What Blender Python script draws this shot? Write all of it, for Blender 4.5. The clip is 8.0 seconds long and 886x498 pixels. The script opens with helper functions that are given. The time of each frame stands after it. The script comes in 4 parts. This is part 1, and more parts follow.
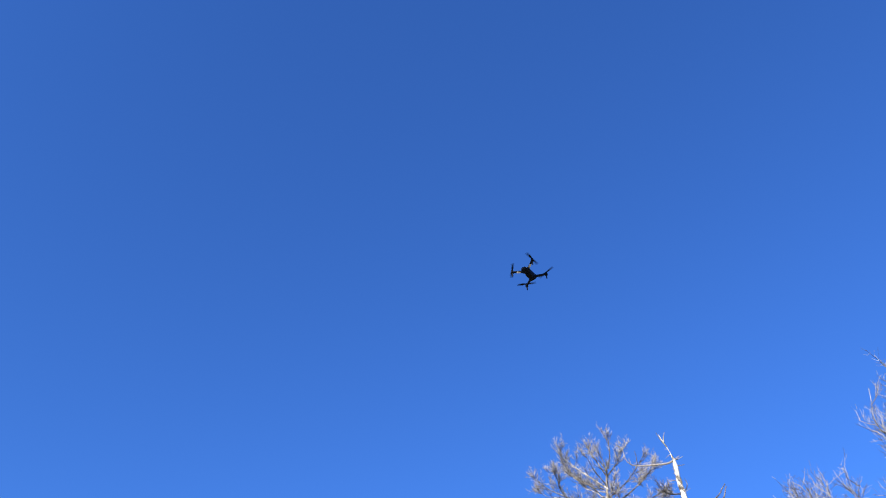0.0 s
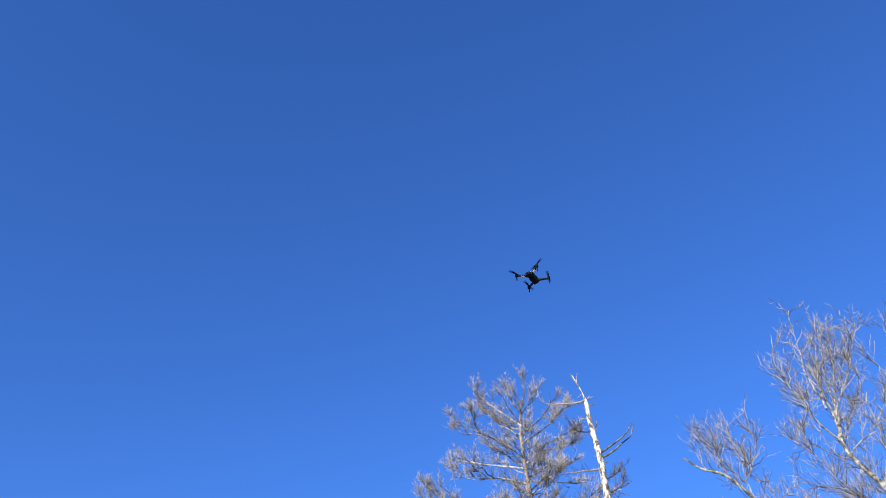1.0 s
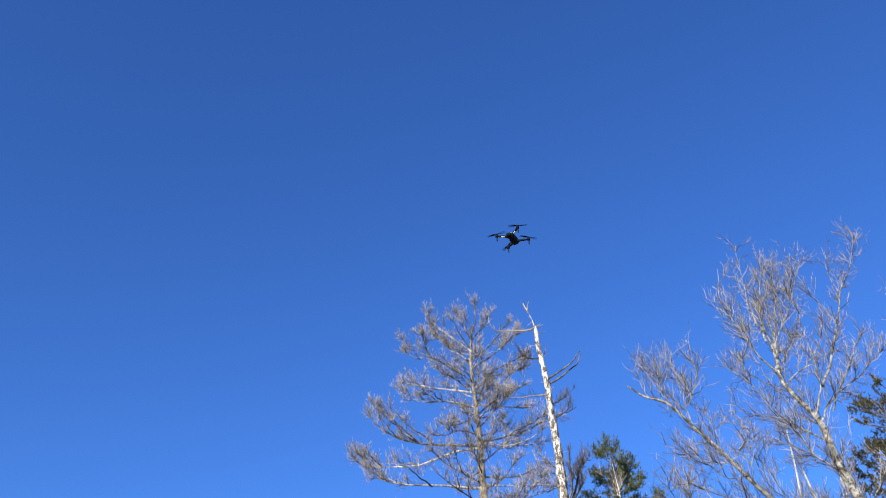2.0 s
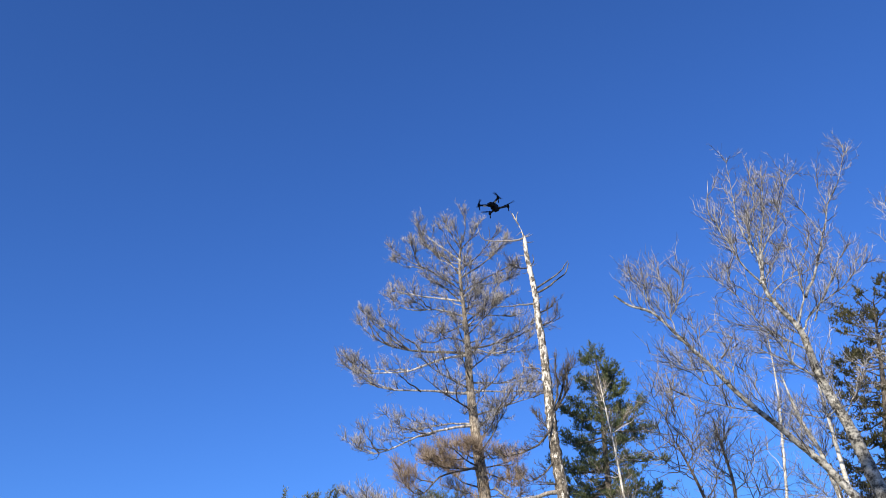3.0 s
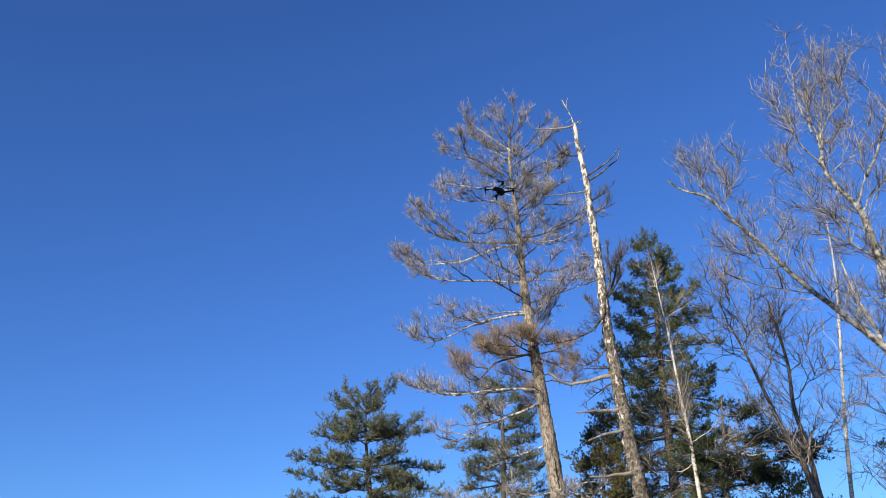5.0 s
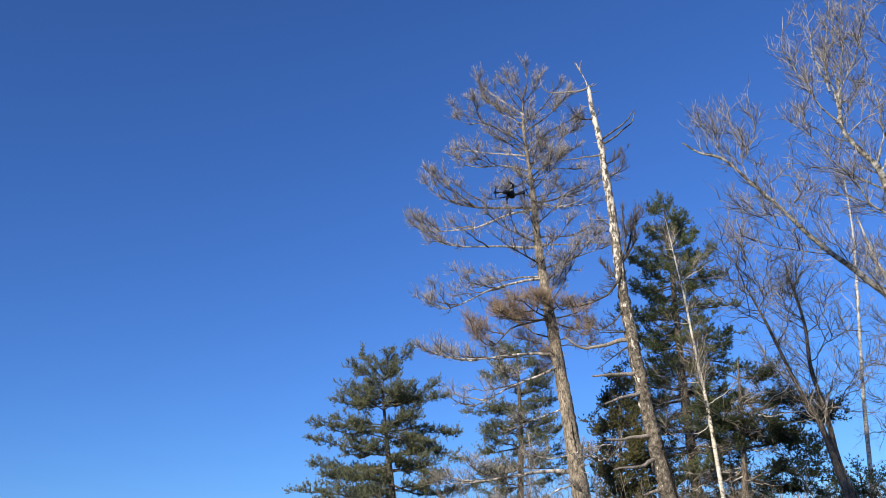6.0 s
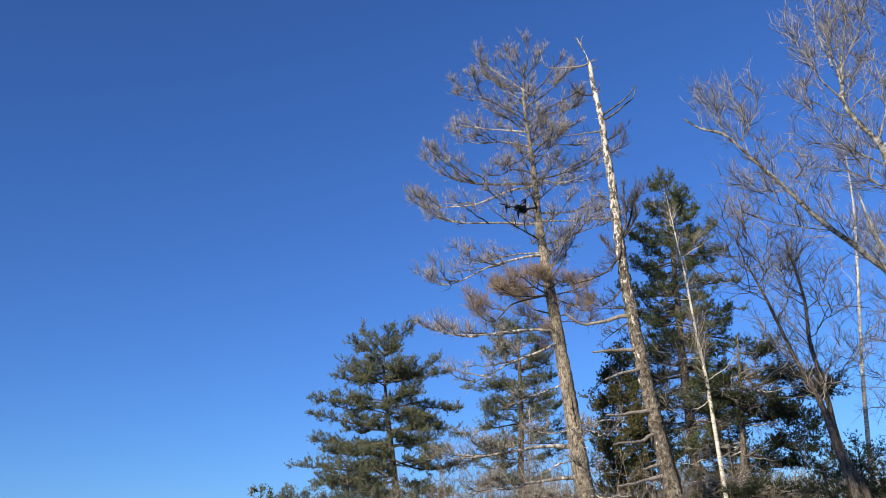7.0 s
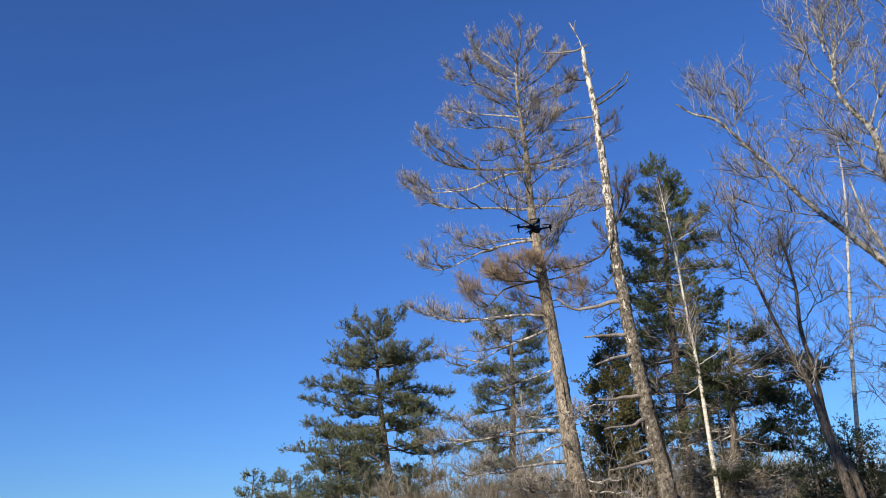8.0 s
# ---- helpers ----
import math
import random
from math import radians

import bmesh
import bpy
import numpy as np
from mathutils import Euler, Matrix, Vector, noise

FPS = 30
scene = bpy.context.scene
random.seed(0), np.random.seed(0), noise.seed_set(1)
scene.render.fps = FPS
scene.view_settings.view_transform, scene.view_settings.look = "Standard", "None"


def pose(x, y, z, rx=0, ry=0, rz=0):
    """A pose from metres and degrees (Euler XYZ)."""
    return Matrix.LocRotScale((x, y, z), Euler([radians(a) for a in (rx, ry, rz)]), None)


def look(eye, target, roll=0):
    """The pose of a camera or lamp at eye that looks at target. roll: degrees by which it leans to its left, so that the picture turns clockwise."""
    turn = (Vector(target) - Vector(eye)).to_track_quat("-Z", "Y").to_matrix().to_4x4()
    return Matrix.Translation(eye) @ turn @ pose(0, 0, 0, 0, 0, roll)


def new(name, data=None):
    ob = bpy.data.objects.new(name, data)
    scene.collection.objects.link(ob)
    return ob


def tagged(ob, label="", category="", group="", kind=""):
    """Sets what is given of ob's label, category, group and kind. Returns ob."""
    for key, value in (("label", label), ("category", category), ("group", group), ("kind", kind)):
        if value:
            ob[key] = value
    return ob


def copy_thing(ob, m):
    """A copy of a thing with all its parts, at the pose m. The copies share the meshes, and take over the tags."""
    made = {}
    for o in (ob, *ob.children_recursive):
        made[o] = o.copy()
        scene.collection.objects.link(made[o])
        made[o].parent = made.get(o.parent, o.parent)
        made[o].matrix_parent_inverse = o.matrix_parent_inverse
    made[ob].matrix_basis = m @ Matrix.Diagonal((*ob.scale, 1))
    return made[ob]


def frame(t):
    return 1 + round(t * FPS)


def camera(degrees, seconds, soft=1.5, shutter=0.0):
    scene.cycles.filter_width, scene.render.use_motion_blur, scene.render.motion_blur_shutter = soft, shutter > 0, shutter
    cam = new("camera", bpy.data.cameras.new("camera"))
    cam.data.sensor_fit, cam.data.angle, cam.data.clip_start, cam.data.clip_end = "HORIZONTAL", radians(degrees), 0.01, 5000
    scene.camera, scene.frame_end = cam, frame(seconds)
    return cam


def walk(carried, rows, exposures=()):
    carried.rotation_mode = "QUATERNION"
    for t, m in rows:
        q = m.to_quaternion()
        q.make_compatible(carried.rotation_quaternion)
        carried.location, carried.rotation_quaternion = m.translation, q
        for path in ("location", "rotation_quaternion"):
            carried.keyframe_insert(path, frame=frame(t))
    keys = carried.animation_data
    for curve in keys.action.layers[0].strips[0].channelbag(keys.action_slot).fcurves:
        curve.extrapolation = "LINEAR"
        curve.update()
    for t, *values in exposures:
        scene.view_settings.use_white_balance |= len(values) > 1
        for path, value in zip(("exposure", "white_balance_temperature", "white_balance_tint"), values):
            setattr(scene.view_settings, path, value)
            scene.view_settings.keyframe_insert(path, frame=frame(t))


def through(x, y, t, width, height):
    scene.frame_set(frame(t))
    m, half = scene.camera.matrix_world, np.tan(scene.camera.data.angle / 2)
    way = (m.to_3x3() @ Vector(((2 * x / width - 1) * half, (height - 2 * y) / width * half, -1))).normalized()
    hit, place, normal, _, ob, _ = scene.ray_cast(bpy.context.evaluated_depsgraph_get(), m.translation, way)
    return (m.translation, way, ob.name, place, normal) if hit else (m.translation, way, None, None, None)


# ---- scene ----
cam = camera(54.4, 8.0, soft=0.65, shutter=0.25)
walk(cam, [
    (0, pose(0, 0, 1.6, 136.045, 0.121, 5.800)),
    (0.5, pose(0, 0, 1.6, 133.960, 1.409, 3.152)),
    (1, pose(0, 0, 1.6, 131.903, 2.238, 0.820)),
    (1.5, pose(0, 0, 1.6, 129.633, 2.585, -1.275)),
    (3, pose(0, 0, 1.6, 120.813, 2.782, -3.393)),
    (3.5, pose(0, 0, 1.6, 118.276, 2.822, -2.671)),
    (4, pose(0, 0, 1.6, 116.423, 2.725, -1.632)),
    (4.5, pose(0, 0, 1.6, 115.005, 2.640, -0.572)),
    (5, pose(0, 0, 1.6, 113.777, 2.766, 0.365)),
    (6.5, pose(0, 0, 1.6, 110.737, 3.232, 1.750)),
    (7, pose(0, 0, 1.6, 110.041, 3.193, 1.640)),
    (7.5, pose(0, 0, 1.6, 109.407, 3.185, 1.379)),
    (8, pose(0, 0, 1.6, 109.033, 3.309, 1.141)),
], exposures=[(0.0, 0.91, 6450, 10), (1.5, 0.68, 6550, 10), (3.0, 0.46, 6700, 10), (4.5, 0.31, 6850, 10), (6.5, 0.18, 7000, 10), (8.0, 0.14, 7000, 10)])

# ---- world and sun: low winter sun behind the camera, a little to its left ----
SUN_ELEVATION, SUN_AZIMUTH = 23.0, 213.0   # degrees; azimuth clockwise from +y
world = bpy.data.worlds.new("clear_winter_sky")
scene.world = world
world.use_nodes = True
wn = world.node_tree
sky = wn.nodes.new("ShaderNodeTexSky")
sky.sky_type = "NISHITA"
sky.sun_disc = False
sky.sun_elevation = radians(SUN_ELEVATION)
sky.sun_rotation = radians(SUN_AZIMUTH)
sky.altitude, sky.air_density, sky.dust_density, sky.ozone_density = 2000, 1.4, 0.1, 6.0
tint = wn.nodes.new("ShaderNodeMix")
tint.data_type, tint.blend_type = "RGBA", "MULTIPLY"
tint.inputs[0].default_value = 1.0
tint.inputs[7].default_value = (0.60, 0.97, 1.61, 1)   # deep, saturated winter blue
wn.links.new(sky.outputs["Color"], tint.inputs[6])
wn.links.new(tint.outputs[2], wn.nodes["Background"].inputs["Color"])
wn.nodes["Background"].inputs["Strength"].default_value = 0.0835

sun_data = bpy.data.lights.new("sun", "SUN")
sun_data.energy, sun_data.angle, sun_data.color = 5.0, radians(0.53), (1.0, 0.92, 0.79)
sun_way = Vector((math.sin(radians(SUN_AZIMUTH)) * math.cos(radians(SUN_ELEVATION)),
                  math.cos(radians(SUN_AZIMUTH)) * math.cos(radians(SUN_ELEVATION)),
                  math.sin(radians(SUN_ELEVATION))))
sun = new("sun", sun_data)
sun.matrix_world = look(sun_way * 60, (0, 0, 0))


# ---- materials ----
def material(name, rough=0.8, metal=0.0):
    m = bpy.data.materials.new(name)
    m.use_nodes = True
    nt = m.node_tree
    b = nt.nodes["Principled BSDF"]
    b.inputs["Roughness"].default_value = rough
    b.inputs["Metallic"].default_value = metal
    return m, nt, b


def ramp_of(nt, source, stops):
    r = nt.nodes.new("ShaderNodeValToRGB")
    el = r.color_ramp.elements
    while len(el) < len(stops):
        el.new(0.5)
    for e, (at, col) in zip(el, stops):
        e.position, e.color = at, (*col, 1)
    nt.links.new(source, r.inputs["Fac"])
    return r.outputs["Color"]


def noise_of(nt, scale, detail=6, stretch=(1, 1, 1), rough=0.6):
    co = nt.nodes.new("ShaderNodeTexCoord")
    mp = nt.nodes.new("ShaderNodeMapping")
    mp.inputs["Scale"].default_value = stretch
    n = nt.nodes.new("ShaderNodeTexNoise")
    n.inputs["Scale"].default_value, n.inputs["Detail"].default_value = scale, detail
    n.inputs["Roughness"].default_value = rough
    nt.links.new(co.outputs["Object"], mp.inputs["Vector"])
    nt.links.new(mp.outputs["Vector"], n.inputs["Vector"])
    return n.outputs["Fac"]


def mixed(nt, fac, a, b, how="MIX"):
    x = nt.nodes.new("ShaderNodeMix")
    x.data_type, x.blend_type = "RGBA", how
    for sock, val in ((x.inputs[0], fac), (x.inputs[6], a), (x.inputs[7], b)):
        if isinstance(val, (int, float)):
            sock.default_value = val
        elif isinstance(val, tuple):
            sock.default_value = (*val, 1)
        else:
            nt.links.new(val, sock)
    return x.outputs[2]


def bump(nt, b, height, strength, distance):
    n = nt.nodes.new("ShaderNodeBump")
    n.inputs["Strength"].default_value, n.inputs["Distance"].default_value = strength, distance
    nt.links.new(height, n.inputs["Height"])
    nt.links.new(n.outputs["Normal"], b.inputs["Normal"])


def bark(name, dark, mid, pale, patch=None, furrow=14, along=0.33):
    """Furrowed bark with pale lichen or bare-wood patches."""
    m, nt, b = material(name, 0.9)
    fine = noise_of(nt, furrow * 1.3, 9, (1, 1, along), 0.75)
    col = ramp_of(nt, fine, [(0.38, dark), (0.5, mid), (0.62, pale)])
    broad = ramp_of(nt, noise_of(nt, 2.2, 5, (1, 1, 0.5)), [(0.35, (0.45, 0.44, 0.43)), (0.65, (1.2, 1.16, 1.1))])
    col = mixed(nt, 0.8, col, broad, "MULTIPLY")
    if patch:
        co = nt.nodes.new("ShaderNodeTexCoord")
        xyz = nt.nodes.new("ShaderNodeSeparateXYZ")
        nt.links.new(co.outputs["Object"], xyz.inputs[0])
        bare = nt.nodes.new("ShaderNodeMath")     # bark has dropped off more towards the broken top
        bare.operation = "MULTIPLY_ADD"
        nt.links.new(xyz.outputs["Z"], bare.inputs[0])
        bare.inputs[1].default_value = 0.014
        nt.links.new(noise_of(nt, 8, 7, (1, 1, 0.4), 0.75), bare.inputs[2])
        spots = ramp_of(nt, bare.outputs[0], [(0.67, (0, 0, 0)), (0.70, (1, 1, 1))])
        col = mixed(nt, spots, col, patch)
    nt.links.new(col, b.inputs["Base Color"])
    bump(nt, b, fine, 1.0, 0.035)
    return m


def birch_bark(name, white=(0.80, 0.76, 0.68), dark=(0.07, 0.06, 0.05), amount=0.44, squash=3.0):
    """Pale papery bark with dark cross bands."""
    m, nt, b = material(name, 0.65)
    bands = noise_of(nt, 6, 6, (1.0, 1.0, squash), 0.75)
    col = ramp_of(nt, bands, [(amount - 0.13, dark), (amount - 0.03, tuple(0.55 * c for c in white)), (amount + 0.08, white)])
    tint = ramp_of(nt, noise_of(nt, 1.3, 4), [(0.35, (0.72, 0.7, 0.64)), (0.65, (1, 1, 1))])
    nt.links.new(mixed(nt, 1.0, col, tint, "MULTIPLY"), b.inputs["Base Color"])
    bump(nt, b, bands, 0.4, 0.01)
    return m


def foliage(name, a, b_, c, rough=0.55, through=0.3):
    """Needles or leaves: colour varies from piece to piece and over clumps."""
    m, nt, b = material(name, rough)
    geo = nt.nodes.new("ShaderNodeNewGeometry")
    col = ramp_of(nt, geo.outputs["Random Per Island"], [(0.0, a), (0.55, b_), (1.0, c)])
    clump = ramp_of(nt, noise_of(nt, 0.9, 4), [(0.3, (0.65, 0.68, 0.62)), (0.7, (1.2, 1.14, 1.0))])
    col = mixed(nt, 0.85, col, clump, "MULTIPLY")
    nt.links.new(col, b.inputs["Base Color"])
    b.inputs["Specular IOR Level"].default_value = 0.35
    tr = nt.nodes.new("ShaderNodeBsdfTranslucent")
    nt.links.new(col, tr.inputs["Color"])
    mx = nt.nodes.new("ShaderNodeMixShader")
    mx.inputs[0].default_value = through
    nt.links.new(b.outputs[0], mx.inputs[1])
    nt.links.new(tr.outputs[0], mx.inputs[2])
    nt.links.new(mx.outputs[0], nt.nodes["Material Output"].inputs["Surface"])
    return m


def twig_bark(name, a, b_, c):
    m, nt, b = material(name, 0.85)
    geo = nt.nodes.new("ShaderNodeNewGeometry")
    col = ramp_of(nt, geo.outputs["Random Per Island"], [(0.0, a), (0.5, b_), (1.0, c)])
    clump = ramp_of(nt, noise_of(nt, 1.1, 4), [(0.3, (0.7, 0.68, 0.66)), (0.7, (1.15, 1.1, 1.05))])
    nt.links.new(mixed(nt, 0.8, col, clump, "MULTIPLY"), b.inputs["Base Color"])
    return m


def plain(name, colour, rough=0.5, metal=0.0, grain=40.0, vary=0.25, gloss=0.5):
    m, nt, b = material(name, rough, metal)
    n = noise_of(nt, grain, 5)
    nt.links.new(ramp_of(nt, n, [(0.3, tuple(x * (1 - vary) for x in colour)), (0.7, tuple(min(1, x * (1 + vary)) for x in colour))]), b.inputs["Base Color"])
    b.inputs["Specular IOR Level"].default_value = gloss
    bump(nt, b, n, 0.1, 0.001)
    return m


M_PINE_BARK = bark("dead_pine_bark", (0.045, 0.037, 0.028), (0.28, 0.24, 0.19), (0.50, 0.45, 0.375), furrow=15, along=0.4)
M_DEAD_LIMB = bark("dead_limb_bark", (0.03, 0.026, 0.022), (0.40, 0.38, 0.35), (0.88, 0.86, 0.82), furrow=7)
M_DARK_LIMB = bark("weathered_dark_limb_bark", (0.025, 0.021, 0.018), (0.10, 0.088, 0.074), (0.30, 0.275, 0.24), furrow=8)
M_DEAD_TWIG = twig_bark("dead_twigs", (0.11, 0.10, 0.085), (0.40, 0.375, 0.33), (0.82, 0.79, 0.73))
M_RUST_TWIG = twig_bark("rusty_twigs", (0.15, 0.105, 0.07), (0.33, 0.25, 0.175), (0.56, 0.47, 0.37))
M_SNAG = bark("peeling_snag_bark", (0.03, 0.024, 0.018), (0.14, 0.12, 0.095), (0.36, 0.325, 0.27), patch=(0.70, 0.66, 0.58), furrow=9, along=0.8)
M_SNAG_WOOD = bark("bare_grey_wood", (0.14, 0.12, 0.1), (0.40, 0.36, 0.31), (0.6, 0.56, 0.5), furrow=22)
M_CRACK = plain("dark_hollow_wood", (0.02, 0.016, 0.012), 0.95, gloss=0.1)
M_LIVE_BARK = bark("live_pine_bark", (0.05, 0.042, 0.034), (0.14, 0.12, 0.10), (0.27, 0.24, 0.205))
M_NEEDLE_OLIVE = foliage("olive_needles", (0.09, 0.108, 0.07), (0.18, 0.202, 0.13), (0.33, 0.345, 0.225))
M_NEEDLE_GREEN = foliage("green_needles", (0.06, 0.088, 0.044), (0.13, 0.165, 0.082), (0.26, 0.285, 0.15))
# needles darkened in the colour itself to stand for shade under the trees
M_NEEDLE_SHADED = foliage("shade_darkened_needles", (0.03, 0.046, 0.026), (0.055, 0.075, 0.042), (0.095, 0.115, 0.062))
M_CEDAR = foliage("bronze_cedar_sprays", (0.06, 0.066, 0.03), (0.13, 0.127, 0.058), (0.22, 0.20, 0.105))
M_HEMLOCK = foliage("hemlock_needles", (0.055, 0.06, 0.026), (0.12, 0.115, 0.05), (0.20, 0.175, 0.085))
M_BIRCH = birch_bark("white_birch_bark")
M_ASPEN = birch_bark("aspen_bark", (0.56, 0.545, 0.50), (0.03, 0.026, 0.022), 0.55, 1.3)
# grey-brown bark, with the shade on the lower trunks put into the colour
M_SHADED_GREY_BARK = bark("shaded_grey_hardwood_bark", (0.035, 0.03, 0.025), (0.11, 0.09, 0.072), (0.24, 0.205, 0.17))
M_HARD_TWIG = twig_bark("hardwood_twigs", (0.04, 0.034, 0.027), (0.18, 0.16, 0.13), (0.58, 0.54, 0.47))
M_ASPEN_BRANCH = twig_bark("aspen_branches", (0.03, 0.026, 0.022), (0.09, 0.082, 0.07), (0.50, 0.485, 0.45))
M_BUD_TWIG = twig_bark("budding_twigs", (0.03, 0.026, 0.022), (0.19, 0.18, 0.163), (0.70, 0.695, 0.67))
# brown stems, colour darkened to include the shade low among the trees
M_BRUSH = twig_bark("brush_stems", (0.10, 0.082, 0.062), (0.25, 0.212, 0.165), (0.46, 0.41, 0.335))


# ---- geometry helpers ----
def part(name, data, mat, parent, label="", kind=""):
    ob = new(name, data)
    data.materials.append(mat)
    ob.parent = parent
    return tagged(ob, label, kind=kind)


def mesh_of(name, verts, faces, smooth=True):
    """A mesh from an array of corners and an array of equal-sided faces."""
    verts, faces = np.asarray(verts, np.float32), np.asarray(faces, np.int32)
    me = bpy.data.meshes.new(name)
    n, k = faces.shape
    me.vertices.add(len(verts))
    me.vertices.foreach_set("co", verts.ravel())
    me.loops.add(n * k)
    me.loops.foreach_set("vertex_index", faces.ravel())
    me.polygons.add(n)
    me.polygons.foreach_set("loop_start", np.arange(n, dtype=np.int32) * k)
    me.polygons.foreach_set("use_smooth", np.full(n, smooth))
    me.update(calc_edges=True)
    me.validate()
    return me


def unit(v):
    return v / (np.linalg.norm(v, axis=-1, keepdims=True) + 1e-9)


def tubes(paths, r0, r1, sides=3, power=1.0, radii=None):
    """Swept tapering tubes along many paths (N, K, 3) at once: corners and quads."""
    n, k, _ = paths.shape
    tan = unit(np.gradient(paths, axis=1))
    ref = unit(np.array([0.31, 0.87, 0.17]))
    side = unit(np.cross(tan, ref))
    other = np.cross(tan, side)
    if radii is None:
        s = np.linspace(0, 1, k) ** power
        radii = np.asarray(r0).reshape(-1, 1) * (1 - s) + np.asarray(r1).reshape(-1, 1) * s
        radii = np.broadcast_to(radii, (n, k))
    ang = np.arange(sides) * 2 * np.pi / sides
    ring = (np.cos(ang)[None, None, :, None] * side[:, :, None] + np.sin(ang)[None, None, :, None] * other[:, :, None])
    verts = paths[:, :, None] + ring * radii[:, :, None, None]
    i = np.arange(n)[:, None, None] * k * sides
    j = np.arange(k - 1)[None, :, None] * sides
    a = np.arange(sides)[None, None, :]
    b = (a + 1) % sides
    faces = np.stack([i + j + a, i + j + b, i + j + sides + b, i + j + sides + a], -1).reshape(-1, 4)
    return verts.reshape(-1, 3), faces


def joined(pieces):
    verts, faces, base = [], [], 0
    for v, f in pieces:
        verts.append(v)
        faces.append(f + base)
        base += len(v)
    return np.concatenate(verts), np.concatenate(faces)


def spline(points, count):
    """A smooth path through a few points."""
    p = np.asarray(points, float)
    p = np.concatenate([[2 * p[0] - p[1]], p, [2 * p[-1] - p[-2]]])
    n = len(p) - 3
    out = []
    for u in np.linspace(0, n - 1e-6, count):
        i = int(u)
        f = u - i
        a, b, c, d = p[i:i + 4]
        out.append(0.5 * (2 * b + (c - a) * f + (2 * a - 5 * b + 4 * c - d) * f ** 2 + (3 * b - a - 3 * c + d) * f ** 3))
    return np.array(out)


def trunk_of(points, r_base, r_top, rng, count=60, sides=14, lumps=0.06, flare=0.5, power=0.9, tip=1.0):
    """A trunk's path and mesh data: tapered, slightly lumpy, flared at the foot."""
    path = spline(points, count)
    s = np.linspace(0, 1, count)
    rad = (r_base * (1 - s ** power) + r_top * s ** power) * (1 + flare * np.exp(-path[:, 2] / 0.4))
    v, f = tubes(path[None], 0, 0, sides, radii=rad[None])
    if tip < 1:
        rad = rad * np.where(s > tip, 1 - 0.8 * np.minimum(1, 2.5 * (s - tip) / (1 - tip)), 1)
        v, f = tubes(path[None], 0, 0, sides, radii=rad[None])
    off = v - np.repeat(path, sides, 0)
    v = v + off * rng.normal(0, lumps, (len(v), 1))
    return path, rad, (v, f)


def on_path(path, z):
    i = int(np.argmin(np.abs(path[:, 2] - z)))
    return path[i]


def limb_path(base, d, rng, count=12, bow=0.12, wiggle=0.025):
    """From base along d; bow > 0 sags in the middle and turns the tip up."""
    s = np.linspace(0, 1, count)[:, None]
    d = np.asarray(d, float)
    size = np.linalg.norm(d)
    p = np.asarray(base) + d * s
    p[:, 2] += (bow * size * (s ** 2 - s) * 2)[:, 0]
    w = np.cumsum(rng.normal(0, wiggle * size / math.sqrt(count), (count, 3)), 0)
    w -= w[-1] * s
    return p + w


def shoots(rng, paths, m, lo, hi, angle=45, spread=18, up=0.0, curl=0.0, s0=0.2, s1=1.0, k=5, wiggle=0.05, taper=0.5, flat=1.0):
    """m side shoots from many paths (N, K, 3): new paths (m, k, 3), and how far out on its parent each starts."""
    n, kk, _ = paths.shape
    size = np.linalg.norm(np.diff(paths, axis=1), axis=2).sum(1)
    idx = rng.choice(n, m, p=size / size.sum())
    s = s0 + (s1 - s0) * rng.random(m)
    x = s * (kk - 1)
    i = np.minimum(x.astype(int), kk - 2)
    f = (x - i)[:, None]
    a, b = paths[idx, i], paths[idx, i + 1]
    start, tan = a * (1 - f) + b * f, unit(b - a)
    rnd = unit(rng.normal(size=(m, 3)) * [1, 1, flat])
    perp = unit(rnd - (rnd * tan).sum(1, keepdims=True) * tan)
    ang = np.radians(rng.normal(angle, spread, m))[:, None]
    way = unit(np.cos(ang) * tan + np.sin(ang) * perp + [0, 0, up])
    length = (lo + (hi - lo) * rng.random(m)) * (1 - taper * s)
    u = np.linspace(0, 1, k)[None, :, None]
    out = start[:, None] + way[:, None] * length[:, None, None] * u
    out[:, :, 2] += curl * length[:, None] * (u[..., 0] ** 2)
    out += np.cumsum(rng.normal(0, wiggle / k, (m, k, 3)), 1) * length[:, None, None] * (u > 0)
    return out, s


def tufts(rng, paths, per, blades, length, width, s0=0.3, up=0.35, fan=0.9):
    """Needle tufts along shoots: thin three-cornered blades."""
    n, k, _ = paths.shape
    m = n * per
    idx = np.repeat(np.arange(n), per)
    s = np.tile(np.linspace(s0, 1, per), n) + rng.normal(0, 0.05, m)
    x = np.clip(s, 0, 1) * (k - 1)
    i = np.minimum(x.astype(int), k - 2)
    f = (x - i)[:, None]
    a, b = paths[idx, i], paths[idx, i + 1]
    p = np.repeat(a * (1 - f) + b * f, blades, 0)
    tan = np.repeat(unit(b - a), blades, 0)
    way = unit(tan + rng.normal(0, fan, (m * blades, 3)) + [0, 0, up])
    side = unit(np.cross(way, rng.normal(size=(m * blades, 3))))
    ln = length * (0.6 + 0.6 * rng.random((m * blades, 1)))
    v = np.stack([p - side * width / 2, p + side * width / 2, p + way * ln], 1).reshape(-1, 3)
    return v, np.arange(len(v)).reshape(-1, 3)


def thing(name, at, label, category, group=""):
    ob = new(name)
    ob.location = at
    return tagged(ob, label, category, group)


def local(data, at):
    """Corners moved into the space of a thing that stands at a place."""
    return data[0] - np.asarray(at, np.float32), data[1]


